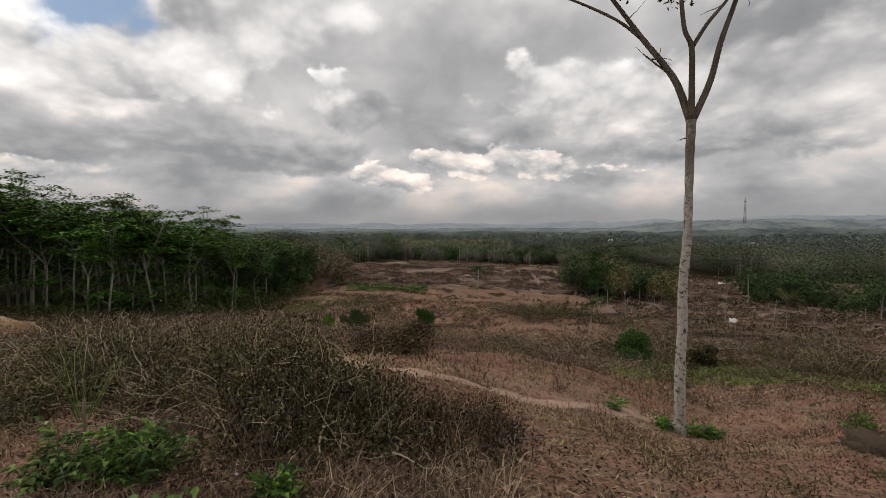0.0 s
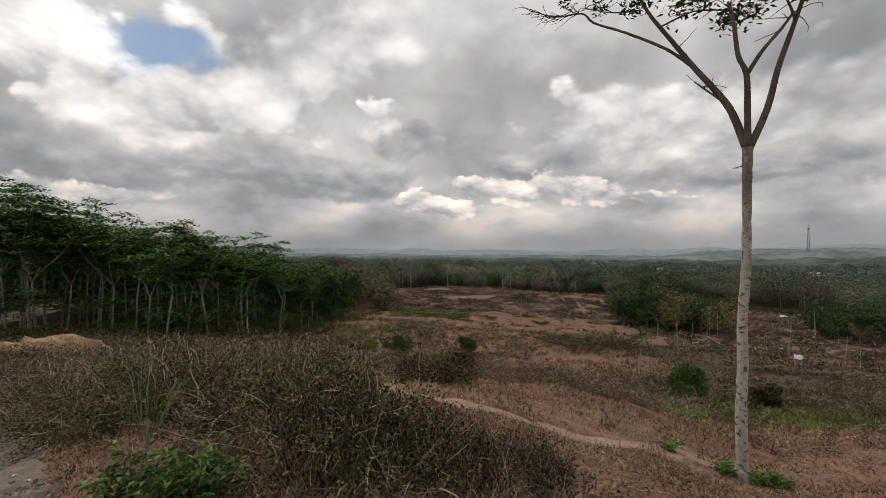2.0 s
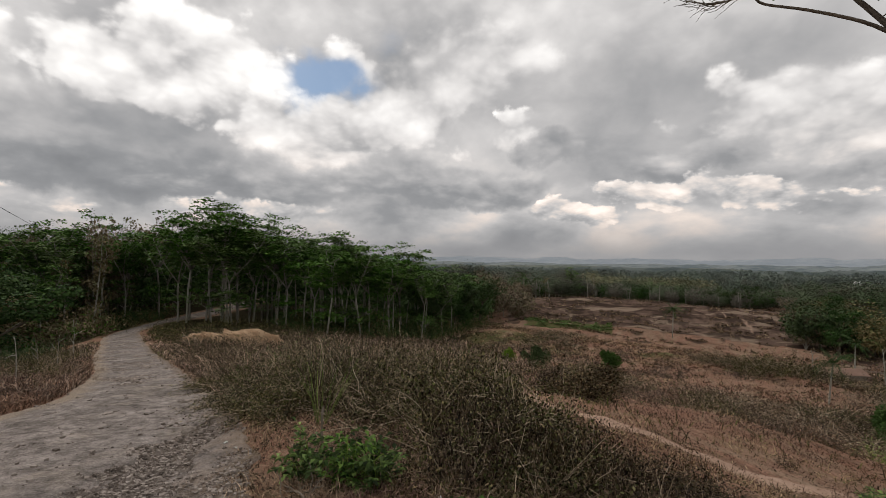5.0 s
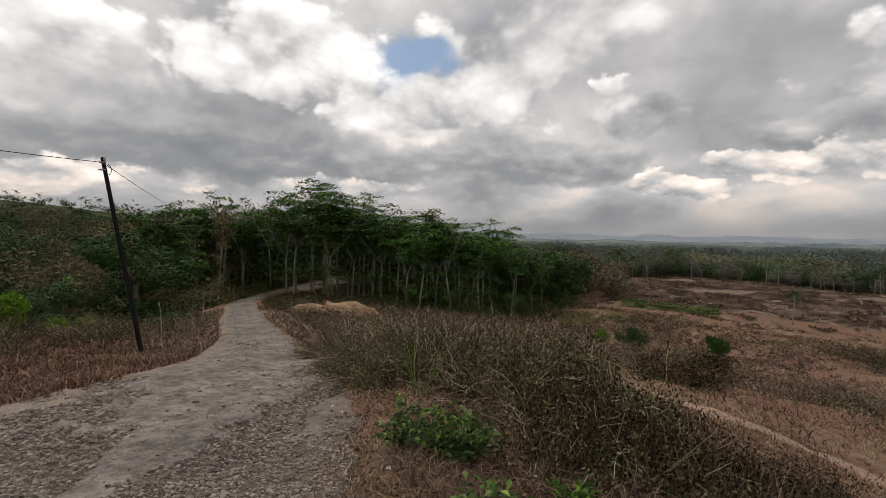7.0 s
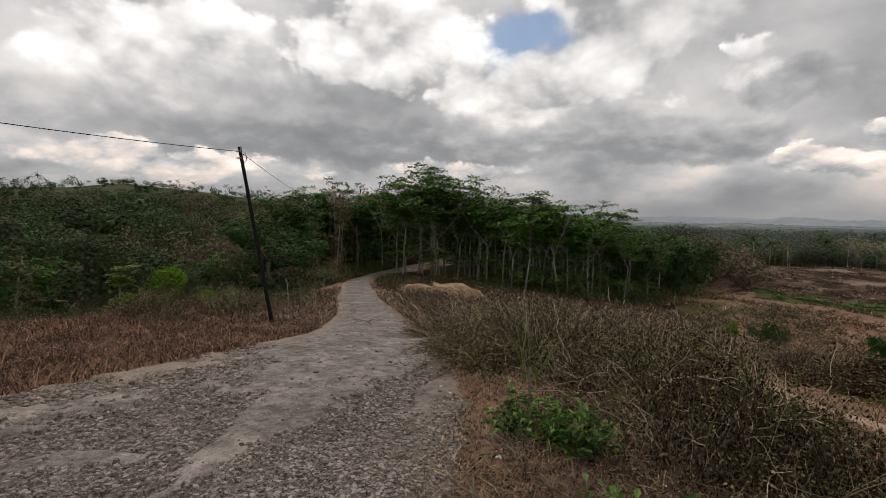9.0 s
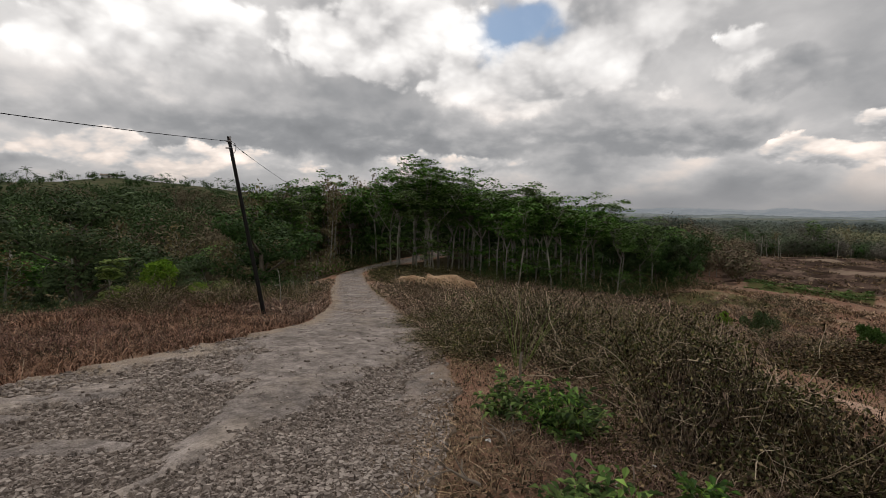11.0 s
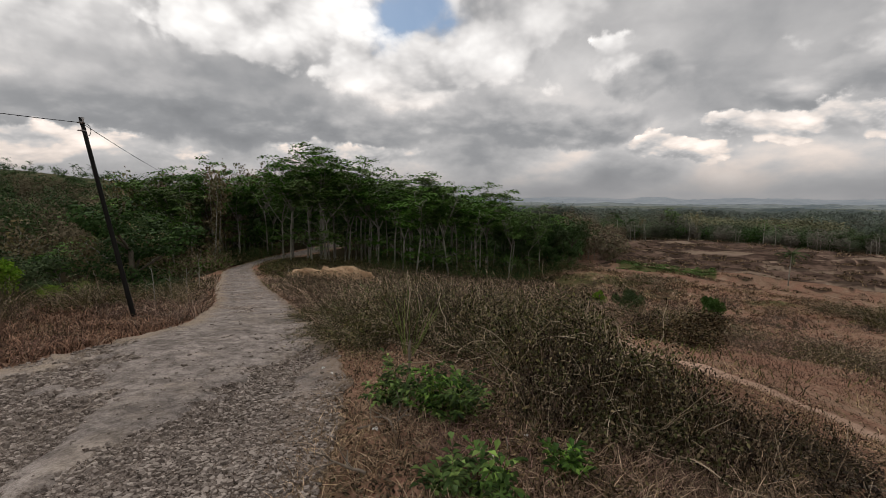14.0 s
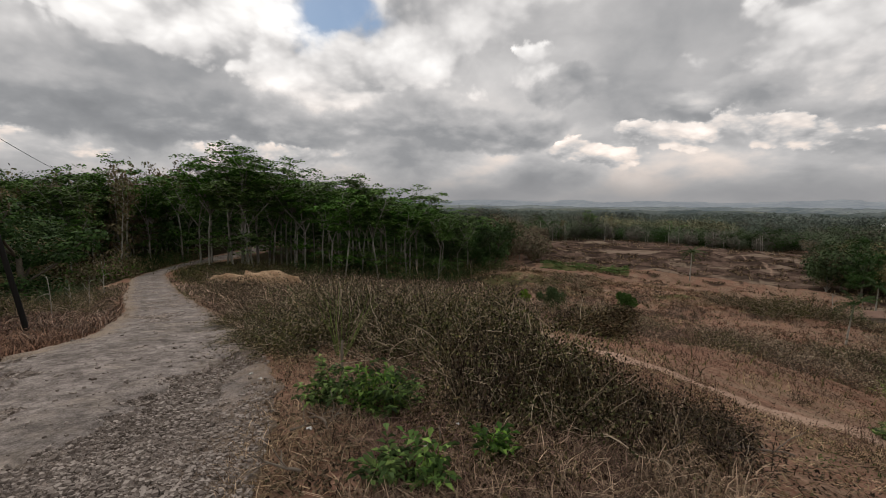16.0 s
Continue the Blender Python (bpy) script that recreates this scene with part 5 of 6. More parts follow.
# ---------------------------------------------------------------- mast, huts and other far things
def mast():
    x, y, _ = place_at(-32.86, 1500)
    z = EYE + 1500 * math.tan(radians(0.6))
    m = thing("radio_mast", "pale steel lattice mast far off on a hill", "mast")
    put(m, x, y, z - 12)
    h = 66
    for k in range(4):
        sh = Shape()
        a = k * math.pi / 2 + 0.4
        sh.tube([(4 * math.cos(a), 4 * math.sin(a), 0), (1.6 * math.cos(a), 1.6 * math.sin(a), h)], [0.5, 0.4], 5)
        part("leg", sh, M_STEEL, m)
    for q in range(11):
        z0, z1 = q * h / 11, (q + 1) * h / 11
        r0, r1 = 4 - 2.4 * z0 / h, 4 - 2.4 * z1 / h
        sh = Shape()
        for k in range(4):
            a, b = k * math.pi / 2 + 0.4, (k + 1) * math.pi / 2 + 0.4
            sh.tube([(r0 * math.cos(a), r0 * math.sin(a), z0), (r1 * math.cos(b), r1 * math.sin(b), z1)], [0.3, 0.3], 4)
        part("bracing", sh, M_STEEL, m)
    sh = Shape()
    sh.tube([(0, 0, h), (0, 0, h + 6)], [0.5, 0.3], 6)
    part("aerial", sh, M_STEEL, m)
    sh = Shape()
    sh.tube([(0, 0, h - 8), (0, 0, h - 3)], [2.4, 2.4], 10)
    part("platform", sh, M_STEEL, m)


mast()


def box(sh, x0, y0, z0, x1, y1, z1):
    sh.add([(x0, y0, z0), (x1, y0, z0), (x1, y1, z0), (x0, y1, z0), (x0, y0, z1), (x1, y0, z1), (x1, y1, z1), (x0, y1, z1)],
           [(3, 2, 1, 0), (4, 5, 6, 7), (0, 1, 5, 4), (1, 2, 6, 5), (2, 3, 7, 6), (3, 0, 4, 7)])


def hut(b, d, w, h, roof_mat, label, turn=0, z_off=0.0, wall_mat=None):
    x, y, z = place_at(b, d)
    o = thing("hut", label, "hut", "far buildings")
    put(o, x, y, z + z_off, turn)
    sh = Shape()
    box(sh, -w / 2, -w / 3, -0.5, w / 2, w / 3, h)
    part("wall", sh, wall_mat or M_WHITE, o)
    sh = Shape()
    e = w * 0.08
    sh.add([(-w / 2 - e, -w / 3 - e, h), (w / 2 + e, -w / 3 - e, h), (w / 2 + e, 0, h * 1.5), (-w / 2 - e, 0, h * 1.5), (-w / 2 - e, w / 3 + e, h), (w / 2 + e, w / 3 + e, h)],
           [(0, 1, 2, 3), (3, 2, 5, 4), (0, 3, 4), (1, 5, 2)])
    part("roof", sh, roof_mat, o)
    sh = Shape()
    box(sh, -w * 0.08, -w / 3 - 0.04, 0, w * 0.08, -w / 3 + 0.02, h * 0.75)
    part("door", sh, M_WOOD, o)


for b, d, w, h, mt, lab in (
        (-33.3, 620, 8, 4, M_WHITE, "low white building among far trees"), (-34.4, 640, 8, 4, M_TILE, "far house with a clay roof"),
        (-41.2, 600, 7, 4, M_WHITE, "low white building among far trees"), (-24.6, 560, 5, 3, M_WHITE, "small pale house in the far woods"),
        (-19.7, 500, 5, 3, M_WHITE, "small pale house in the far woods"), (-21.0, 600, 5, 3, M_TILE, "far house with a clay roof")):
    hut(b, d, w, h, mt, lab, b + 20, 6.0)
hut(-18.6, 60, 3.0, 0.9, M_TILE, "low wooden field hut with a red-brown clay roof", 12, 0.0, M_WOOD)
hut(80.3, 405, 9, 2.6, M_WOOD, "small shelter on top of the grassy hill", 80)


def shelter(b, d, w):
    """A field shelter: a white sheet on four posts."""
    x, y, z = place_at(b, d)
    o = thing("field_shelter", "white sheet roof on thin posts in the tilled field", "shelter", "field shelters")
    put(o, x, y, z, b)
    for sx in (-1, 1):
        for sy in (-1, 1):
            sh = Shape()
            sh.tube([(sx * w * 0.4, sy * w * 0.3, -0.2), (sx * w * 0.4, sy * w * 0.3, 1.5)], [0.05, 0.04], 5)
            part("post", sh, M_WOOD, o)
    sh = Shape()
    g = np.linspace(-1, 1, 7)
    v = [(u * w * 0.5, q * w * 0.36, 1.75 - 0.28 * abs(q) + 0.05 * math.sin(5 * u + 3 * q)) for q in g for u in g]
    f = [(i * 7 + j, i * 7 + j + 1, (i + 1) * 7 + j + 1, (i + 1) * 7 + j) for i in range(6) for j in range(6)]
    sh.add(v, f)
    sh.add([(p[0], p[1], p[2] - 0.03) for p in v], [q[::-1] for q in f])
    part("sheet", sh, M_WHITE, o)


shelter(-32.1, 46.6, 0.55)
shelter(-31.0, 140, 1.7)
shelter(-34.0, 165, 1.0)


# ---------------------------------------------------------------- shrubs and weeds
def brush(seed, label="tangled dry shrub of bare twigs and withered olive leaves", leaf_mat=None, stems=140, leaves=8400, leaf=0.040):
    """A shrub about a metre high and two across: arching twigs and small leaves."""
    rng = np.random.default_rng(seed)
    o = thing("shrub", label, "shrub", "dry shrubs of the slope")
    sh, lv = Shape(), Shape()
    for _ in range(stems):
        a, r = rng.random() * 6.28, 0.75 * math.sqrt(rng.random())
        lean = rng.uniform(0.3, 1.6)
        a2 = a + rng.normal(0, 0.9)
        pts = wander((r * math.cos(a), r * math.sin(a), -0.1), (math.cos(a2) * lean, math.sin(a2) * lean, 1), rng.uniform(0.6, 1.5), 7, rng, 0.3, -0.13)
        thick = rng.choice([0.8, 1.2, 1.9])
        rad = np.linspace(0.0065, 0.0025, len(pts)) * thick
        if thick > 1.2:
            sh.tube(pts, rad, 3, False)
        else:
            sh.ribbon(pts, rad, rng)
        for _ in range(3):
            q = rng.integers(3, 8)
            tw = wander(pts[q], rng.normal(0, 1, 3) + (0, 0, 0.3), rng.uniform(0.15, 0.45), 4, rng, 0.3)
            sh.ribbon(tw, np.linspace(0.0032, 0.0018, len(tw)), rng)
        m = leaves // stems
        c = np.array(pts)[rng.integers(2, len(pts), m)] + rng.normal(0, 0.06, (m, 3))
        lv.leaves(c, leaf * 1.15, 0.9, rng, 0.6)
    part("twig_tangle", sh, M_TWIG, o, kind="stuff")
    part("foliage", lv, leaf_mat or M_OLIVE, o, flat=True, kind="stuff")
    return o


def weed(seed, label="knee-high withered weed with brown curled leaves", mat_leaf=None, stems=26, per=22):
    rng = np.random.default_rng(seed)
    o = thing("weed", label, "weed", "withered weeds")
    sh, lv = Shape(), Shape()
    for _ in range(stems):
        a, r = rng.random() * 6.28, 0.45 * math.sqrt(rng.random())
        pts = wander((r * math.cos(a), r * math.sin(a), -0.06), (rng.normal(0, 0.22), rng.normal(0, 0.22), 1), rng.uniform(0.3, 0.7), 5, rng, 0.1)
        sh.tube(pts, np.linspace(0.005, 0.002, len(pts)), 3, False)
        c = np.array(pts)[rng.integers(1, len(pts), per)] + rng.normal(0, 0.035, (per, 3))
        lv.leaves(c, 0.042, 1.0, rng, 0.5)
    part("stalkwork", sh, M_TWIG, o, kind="stuff")
    part("foliage", lv, mat_leaf or M_DARKWEED, o, flat=True, kind="stuff")
    return o


def leafy_plant(seed, size, label="low plant with fresh bright-green leaves"):
    """A cassava-like plant: stems with rosettes of pointed leaves."""
    rng = np.random.default_rng(seed)
    o = thing("green_plant", label, "plant")
    sh = Shape()
    lv = Shape()
    for _ in range(15 if size > 0.16 else 8):
        a, r = rng.random() * 6.28, size * rng.random() ** 0.6
        base = np.array([r * 0.4 * math.cos(a), r * 0.4 * math.sin(a), -0.05])
        tip = np.array([r * 1.15 * math.cos(a), r * 1.15 * math.sin(a), size * rng.uniform(0.15, 1.3) * (1.1 - 0.6 * r / size)])
        pts = [base + (tip - base) * t + (0, 0, 0.05 * math.sin(3.1 * t)) for t in np.linspace(0, 1, 5)]
        sh.tube(pts, np.linspace(0.006, 0.0025, 5), 4, False)
        for q in (1, 2, 3, 4):
            # a leaf stalk with pairs of pointed leaflets
            if rng.random() < 0.15:
                continue
            h = rng.random() * 6.28
            stalk = np.array([math.cos(h), math.sin(h), rng.uniform(-0.1, 0.6)])
            side = np.array([-math.sin(h), math.cos(h), 0])
            for m in range(4):
                c = pts[q] + stalk * (0.025 + 0.03 * m)
                for sgn in ((-1, 1) if m < 3 else (0,)):
                    way = side * sgn * 0.9 + stalk * (0.6 if sgn else 1.0) + rng.normal(0, 0.18, 3)
                    way /= np.linalg.norm(way)
                    ln = rng.uniform(0.05, 0.085)
                    cross = np.cross(way, (0, 0, 1))
                    cross /= np.linalg.norm(cross) + 1e-6
                    lv.add([c, c + way * ln * 0.5 + cross * ln * 0.26 + (0, 0, 0.006), c + way * ln + (0, 0, -0.012), c + way * ln * 0.5 - cross * ln * 0.26 + (0, 0, 0.006)], [(0, 1, 2, 3)])
    part("stemwork", sh, M_LIME, o, kind="stuff")
    part("foliage", lv, M_FRESH, o, flat=True, kind="stuff")
    return o


def round_bush(seed, label, mat_leaf, n=7200, leaf=0.13):
    """A dense upright bush two metres high."""
    rng = np.random.default_rng(seed)
    o = thing("bush", label, "bush")
    sh, lv = Shape(), Shape()
    for k in range(16):
        a = rng.random() * 6.28
        pts = wander((0, 0, -0.2), (0.5 * math.cos(a), 0.5 * math.sin(a), 1), rng.uniform(0.9, 1.5), 6, rng, 0.1)
        sh.tube(pts, np.linspace(0.03, 0.008, len(pts)), 4, False)
    hubs = np.stack([rng.normal(0, 0.36, 13), rng.normal(0, 0.36, 13), rng.uniform(0.3, 1.45, 13)], -1)
    reach = rng.uniform(0.26, 0.52, 13) * np.interp(hubs[:, 2], [0.3, 0.8, 1.5], [1.0, 1.1, 0.7])
    p = rng.normal(0, 1, (n, 3))
    p /= np.linalg.norm(p, axis=1)[:, None]
    pick = rng.integers(0, 13, n)
    p = p * (reach[pick] * rng.random(n) ** 0.4 * np.where(rng.random(n) < 0.12, 1.35, 1.0))[:, None] + hubs[pick]
    lv.leaves(p, leaf, 0.45, rng, 0.5, face=p - hubs[pick] + (0, 0, 0.15))
    part("stemwork", sh, M_DARK_BARK, o, kind="stuff")
    part("foliage", lv, mat_leaf, o, flat=True, kind="stuff")
    return o


kit("brush", [lambda s=s: brush(s) for s in (51, 52, 53, 54, 55)])
kit("bare_brush", [lambda s=s: brush(s, "dry leafless shrub of grey-brown twigs", M_BROWN, 150, 1800) for s in (56, 57)])
kit("green_brush", [lambda s=s: brush(s, "shrub with dull green leaves among dry twigs", M_SENGON, 80, 3200) for s in (58, 59)])
kit("weed", [lambda s=s: weed(s, mat_leaf=M_DARKWEED if s < 62 else M_BROWN) for s in (61, 62, 63, 64)])
kit("dark_weed", [lambda s=s: weed(s, "dense knee-high weed with withered dark-brown leaves", M_DARKWEED, 44, 34) for s in (71, 72, 73)])
kit("field_weed", [lambda s=s: weed(s, "low purple-brown dried weed of the field", M_FIELD) for s in (67, 68)])
kit("red_weed", [lambda s=s: weed(s, "low red-brown dried weed", M_REDWEED) for s in (65, 66)])

Q = np.random.default_rng(23)


def growth_top(b, d, z):
    """Height limit of the roadside growth, set to fit its skyline in the camera's view."""
    rise = float(np.interp(b, [-12, -4, 2, 8, 12, 14.5, 16.5, 20, 26, 34, 38, 44], [-24, -22.5, -21, -18.6, -16.8, -15.2, -13.2, -11.6, -10.8, -10.3, -9.2, -8.6]))
    return EYE + 0.04 + d * math.tan(radians(rise)) - z


# the big thicket between road and slope
for x, y, b, d in scatter(8, 47, 3.6, 15, 0.84, Q):
    e = float(road_edge(np.array([x]), np.array([y]))[0])
    if e < 0.45 or d < np.interp(b, [8, 12, 16, 20, 23, 26, 29, 32, 38, 47], [4.4, 4.0, 3.75, 3.7, 4.1, 4.8, 5.6, 6.0, 7.0, 8.2]):
        continue
    if b < np.interp(d, [4, 6, 8, 12, 17], [12.0, 13.2, 15.0, 18.5, 24]):
        continue
    high = np.interp(e, [0.4, 1.4, 3], [0.35, 0.72, 1.0]) * np.interp(d, [3.7, 4.6, 7, 12, 17], [0.62, 0.95, 1.1, 0.95, 0.8])
    high = min(high, growth_top(b, d, ground_z(x, y)) / 1.08)
    if high < 0.25:
        continue
    roll = Q.random()
    kind = "brush" if roll < 0.58 else ("bare_brush" if roll < 0.88 else "green_brush")
    grow(kind, x, y, ground_z(x, y), Q.uniform(0, 360), (max(high, 0.7) * 1.05, max(high, 0.7) * 1.05, high * Q.uniform(0.72, 1.22)))
# weeds in front of the thicket and down the slope
for x, y, b, d in scatter(-9, 22, 3.6, 7.4, 0.40, Q):
    lo = np.interp(b, [-9, 6, 16, 24], [3.9, 3.9, 3.8, 3.8])
    if d > lo and d < np.interp(b, [-9, 8, 16, 24], [4.7, 5.2, 5.6, 5.6]) and Q.random() < 0.8:
        tall = min(Q.uniform(0.75, 1.15), growth_top(b, d, ground_z(x, y)) / 0.62)
        if tall > 0.3:
            grow("dark_weed", x, y, ground_z(x, y), Q.uniform(0, 360), (0.8, 0.8, tall))
for x, y, b, d in scatter(-8, 28, 2.7, 5.2, 0.5, Q):
    clump = float(fbm(np.array([x / 1.2]), np.array([y / 1.2]), 2, 87)[0])
    if clump > 0.3 and not on_road(x, y, 0.6):
        grow("weed" if Q.random() < 0.7 else "red_weed", x, y, ground_z(x, y), Q.uniform(0, 360), (0.8, 0.8, Q.uniform(0.25, 0.5)))
for x, y, b, d in scatter(-50, 14, 3.4, 26, 1.5, Q):
    clump = float(fbm(np.array([x / 3.0]), np.array([y / 3.0]), 2, 88)[0])
    if clump > 0.15 and Q.random() < 0.6:
        grow("red_weed" if Q.random() < 0.6 else "weed", x, y, ground_z(x, y), Q.uniform(0, 360), Q.uniform(0.4, 0.9))
for x, y, b, d in scatter(-42, 12, 14, 60, 3.0, Q):
    clump = float(fbm(np.array([x / 8.0]), np.array([y / 8.0]), 2, 89)[0])
    if clump > 0.25:
        roll = Q.random()
        grow("bare_brush" if roll < 0.6 else "brush", x, y, ground_z(x, y), Q.uniform(0, 360), (1.5, 1.5, Q.uniform(0.5, 1.0)))
# left verge and brown field
for x, y, b, d in scatter(56, 104, 8.5, 26, 0.9, Q):
    e = float(road_edge(np.array([x]), np.array([y]))[0])
    if e > 0.45 and Q.random() < 0.75:
        grow("field_weed" if Q.random() < (0.75 if b > 68 else 0.35) else "weed", x, y, ground_z(x, y) - 0.05, Q.uniform(0, 360), (1.1, 1.1, Q.uniform(0.4, 0.75)))
for x, y, b, d in scatter(58, 80, 17, 34, 1.6, Q):
    if not on_road(x, y, 0.8):
        grow("brush" if Q.random() < 0.6 else "bare_brush", x, y, ground_z(x, y), Q.uniform(0, 360), Q.uniform(0.5, 0.95))

# dark hollow bush and the single green bushes of the slope
for b, d, s, mt, lab in ((2.3, 33, 0.6, M_MIDGREEN, "rounded mid-green bush on the dry slope"), (10.9, 31, 0.60, M_DENSE, "upright dark-green bush on the dry slope"),
                         (-22.6, 25, 0.62, M_MIDGREEN, "full mid-green bush on the dry slope"), (14.0, 36, 0.45, M_LIME, "small yellow-green bush near the wood"),
                         (-29.5, 27, 0.5, M_OLIVE, "thin olive bush by the tilled field")):
    x, y, z = place_at(b, d)
    put(round_bush(int(b * 10 + 500), lab, mt), x, y, z, b * 7, (s * (1.75 if b < -20 else 1.2), s * (1.75 if b < -20 else 1.2), s * 1.55))
# bright young bushes below the brown field
for b, d, wide, tall in ((76.1, 22.5, 1.0, 1.0), (78.6, 23, 1.05, 0.6), (77.4, 22.8, 0.7, 0.65), (73.0, 22.5, 0.5, 0.5), (70.6, 24, 0.45, 0.65)):
    x, y, z = place_at(b, d)
    put(round_bush(int(b * 10), "young bush with bright yellow-green leaves", M_LIME, 5200, 0.12), x, y, z, b * 7, (wide, wide, tall))
x, y, z = place_at(6.4, 13.4)
put(round_bush(571, "wide rounded dry brown bush on the slope", M_BROWN, 16000, 0.06), x, y, z - 0.45, 30, (1.35, 1.2, 0.8))
x, y, z = place_at(9.4, 14.2)
put(round_bush(572, "rounded dry brown bush on the slope", M_BROWN, 8000, 0.06), x, y, z - 0.3, 70, (0.75, 0.75, 0.6))
# dark clumps of dry brush on the slope
for b, d, n, s in ((5.5, 21, 7, 1.15), (7.5, 23, 4, 1.1), (-9, 15.5, 6, 0.7), (-12, 17, 5, 0.7), (-13, 41, 5, 1.6), (-15.5, 44, 4, 1.5), (15, 27, 5, 1.2), (-40, 30, 5, 1.2), (-35, 24, 4, 0.9)):
    for _ in range(n):
        x, y, z = place_at(b + Q.normal(0, 1.3), d + Q.normal(0, 0.8))
        grow("bare_brush" if Q.random() < 0.6 else "brush", x, y, z - 0.1, Q.uniform(0, 360), (s, s, s * Q.uniform(0.7, 1.1)))

# fresh green plants by the road
for x, y, s in ((-2.72, 3.28, 0.24), (-2.32, 3.25, 0.27), (-2.05, 3.30, 0.2), (-1.3, 2.38, 0.15), (-1.52, 2.2, 0.12), (-1.05, 2.8, 0.1)):
    put(leafy_plant(int(s * 900 - x * 40), s), x, y, ground_z(x, y) + 0.02, x * 300, (1.0, 1.0, 1.45))
for b, d, s in ((-29.8, 10.4, 0.2), (-25.6, 10.3, 0.13), (-20.6, 10.0, 0.12), (-42.5, 11, 0.2)):
    x, y, z = place_at(b, d)
    put(leafy_plant(int(b * 9 + 900), s, "low dull-green weed on the slope"), x, y, z, b * 11, 1.3)


def straw(name, label, material, places, tall, rng, width=0.006):
    """Dry grass: bent blades in one mesh."""
    x, y = places
    n = len(x)
    z = height(x, y) - 0.02
    a = rng.random(n) * 2 * np.pi
    h = tall * rng.uniform(0.4, 1.2, n)
    lean = rng.uniform(0.6, 2.6, n) * h
    d = np.hypot(x, y)
    w = width * np.maximum(1.0, d / 6)
    b0 = np.stack([x - np.sin(a) * w, y + np.cos(a) * w, z], -1)
    b1 = np.stack([x + np.sin(a) * w, y - np.cos(a) * w, z], -1)
    m0 = np.stack([x + np.cos(a) * lean * 0.35 - np.sin(a) * w * 0.7, y + np.sin(a) * lean * 0.35 + np.cos(a) * w * 0.7, z + h * 0.65], -1)
    m1 = np.stack([x + np.cos(a) * lean * 0.35 + np.sin(a) * w * 0.7, y + np.sin(a) * lean * 0.35 - np.cos(a) * w * 0.7, z + h * 0.65], -1)
    tip = np.stack([x + np.cos(a) * lean, y + np.sin(a) * lean, z + h * rng.uniform(0.7, 1.0, n)], -1)
    v = np.stack([b0, b1, m1, m0, tip], 1).reshape(-1, 3)
    k = np.arange(n) * 5
    sh = Shape()
    sh.add(v, [])
    sh.f = [(i, i + 1, i + 2, i + 3) for i in k] + [(i + 3, i + 2, i + 4) for i in k]
    return tagged(new(name, sh.mesh(name, material, True)), label, "grass", kind="stuff")


def cover(b0, b1, d0, d1, n, rng, power=1.0, seed=None, cut=0.0, gap=0.12):
    b = np.radians(rng.uniform(b0, b1, n))
    d = d0 * (d1 / d0) ** (rng.random(n) ** power)
    x, y = -np.sin(b) * d, np.cos(b) * d
    keep = road_edge(x, y) > gap
    pd, _ = away(x, y, PATH_LINE)
    keep &= pd > 0.35
    if seed is not None:
        keep &= fbm(x / 2.5, y / 2.5, 3, seed) > cut
    return x[keep], y[keep]


G = np.random.default_rng(5)


def leaf_litter(name, label, material, places, size, rng, lift=0.012, aspect=0.5):
    x, y = places
    sh = Shape()
    sh.leaves(np.stack([x, y, height(x, y) + lift], -1), size, 0.35, rng, aspect)
    return tagged(new(name, sh.mesh(name, material, True)), label, "litter", kind="stuff")


def tufts(name, label, material, places, tall, per, leaf, rng):
    """Low dry tufts of many small leaves and stalks, gathered into one mesh."""
    x, y = places
    n = len(x)
    d = np.hypot(x, y)
    h = tall * rng.uniform(0.5, 1.3, n) * (1 + 0.4 * fbm(x / 8, y / 8, 2, 95))
    p = rng.normal(0, 1, (n, per, 3)) * 0.5
    p[:, :, 2] = np.abs(p[:, :, 2])
    c = np.stack([x, y, height(x, y)], -1)[:, None, :] + p * np.stack([h, h, h * 0.8], -1)[:, None, :]
    sh = Shape()
    sh.leaves(c.reshape(-1, 3), np.repeat(leaf * np.clip(d / 32, 0.3, 2.0), per), 0.9, rng, 0.35, tri=True)
    return tagged(new(name, sh.mesh(name, material, True)), label, "scrub", kind="stuff")


straw("green_grass", "patch of yellow-green grass on the slope", M_LIME, cover(-46, -20, 18, 28, 5200, G, 1.0, 46, 0.0), 0.28, G)
straw("green_grass", "strip of green grass below the cleared field", M_SENGON, cover(2, 12, 75, 86, 9000, G, 1.0, 47, -0.5), 0.2, G)
straw("green_grass", "green tufts among the dry scrub", M_OLIVE, cover(-30, 30, 5, 40, 4000, G, 1.0, 48, 0.25), 0.24, G)
leaf_litter("leaf_litter", "fallen brown leaves on the ground", M_BROWN, cover(-50, 56, 2.0, 10, 24000, G, 1.0, None, 0, 0.0), 0.04, G)
leaf_litter("straw_litter", "flattened pale straw on the ground", M_STRAW, cover(-50, 60, 2.0, 9, 16000, G, 1.0, 37, -0.2, -0.1), 0.12, G, 0.015, 0.06)
tufts("dry_scrub", "soft grey-brown dry brush on the slope", M_GREYWEED, cover(-50, 16, 13, 48, 9000, G, 0.85, 52, 0.12), 0.42, 24, 0.11, G)
tufts("dry_scrub", "dark olive growth on the lower slope", M_OLIVE, cover(-52, -25, 16, 42, 2600, G, 0.9, 53, -0.3), 0.4, 22, 0.14, G)
tufts("dry_scrub", "low red-brown dry scrub on the slope", M_REDWEED, cover(-50, 22, 11, 75, 5200, G, 0.7, 38, 0.05), 0.36, 22, 0.16, G)
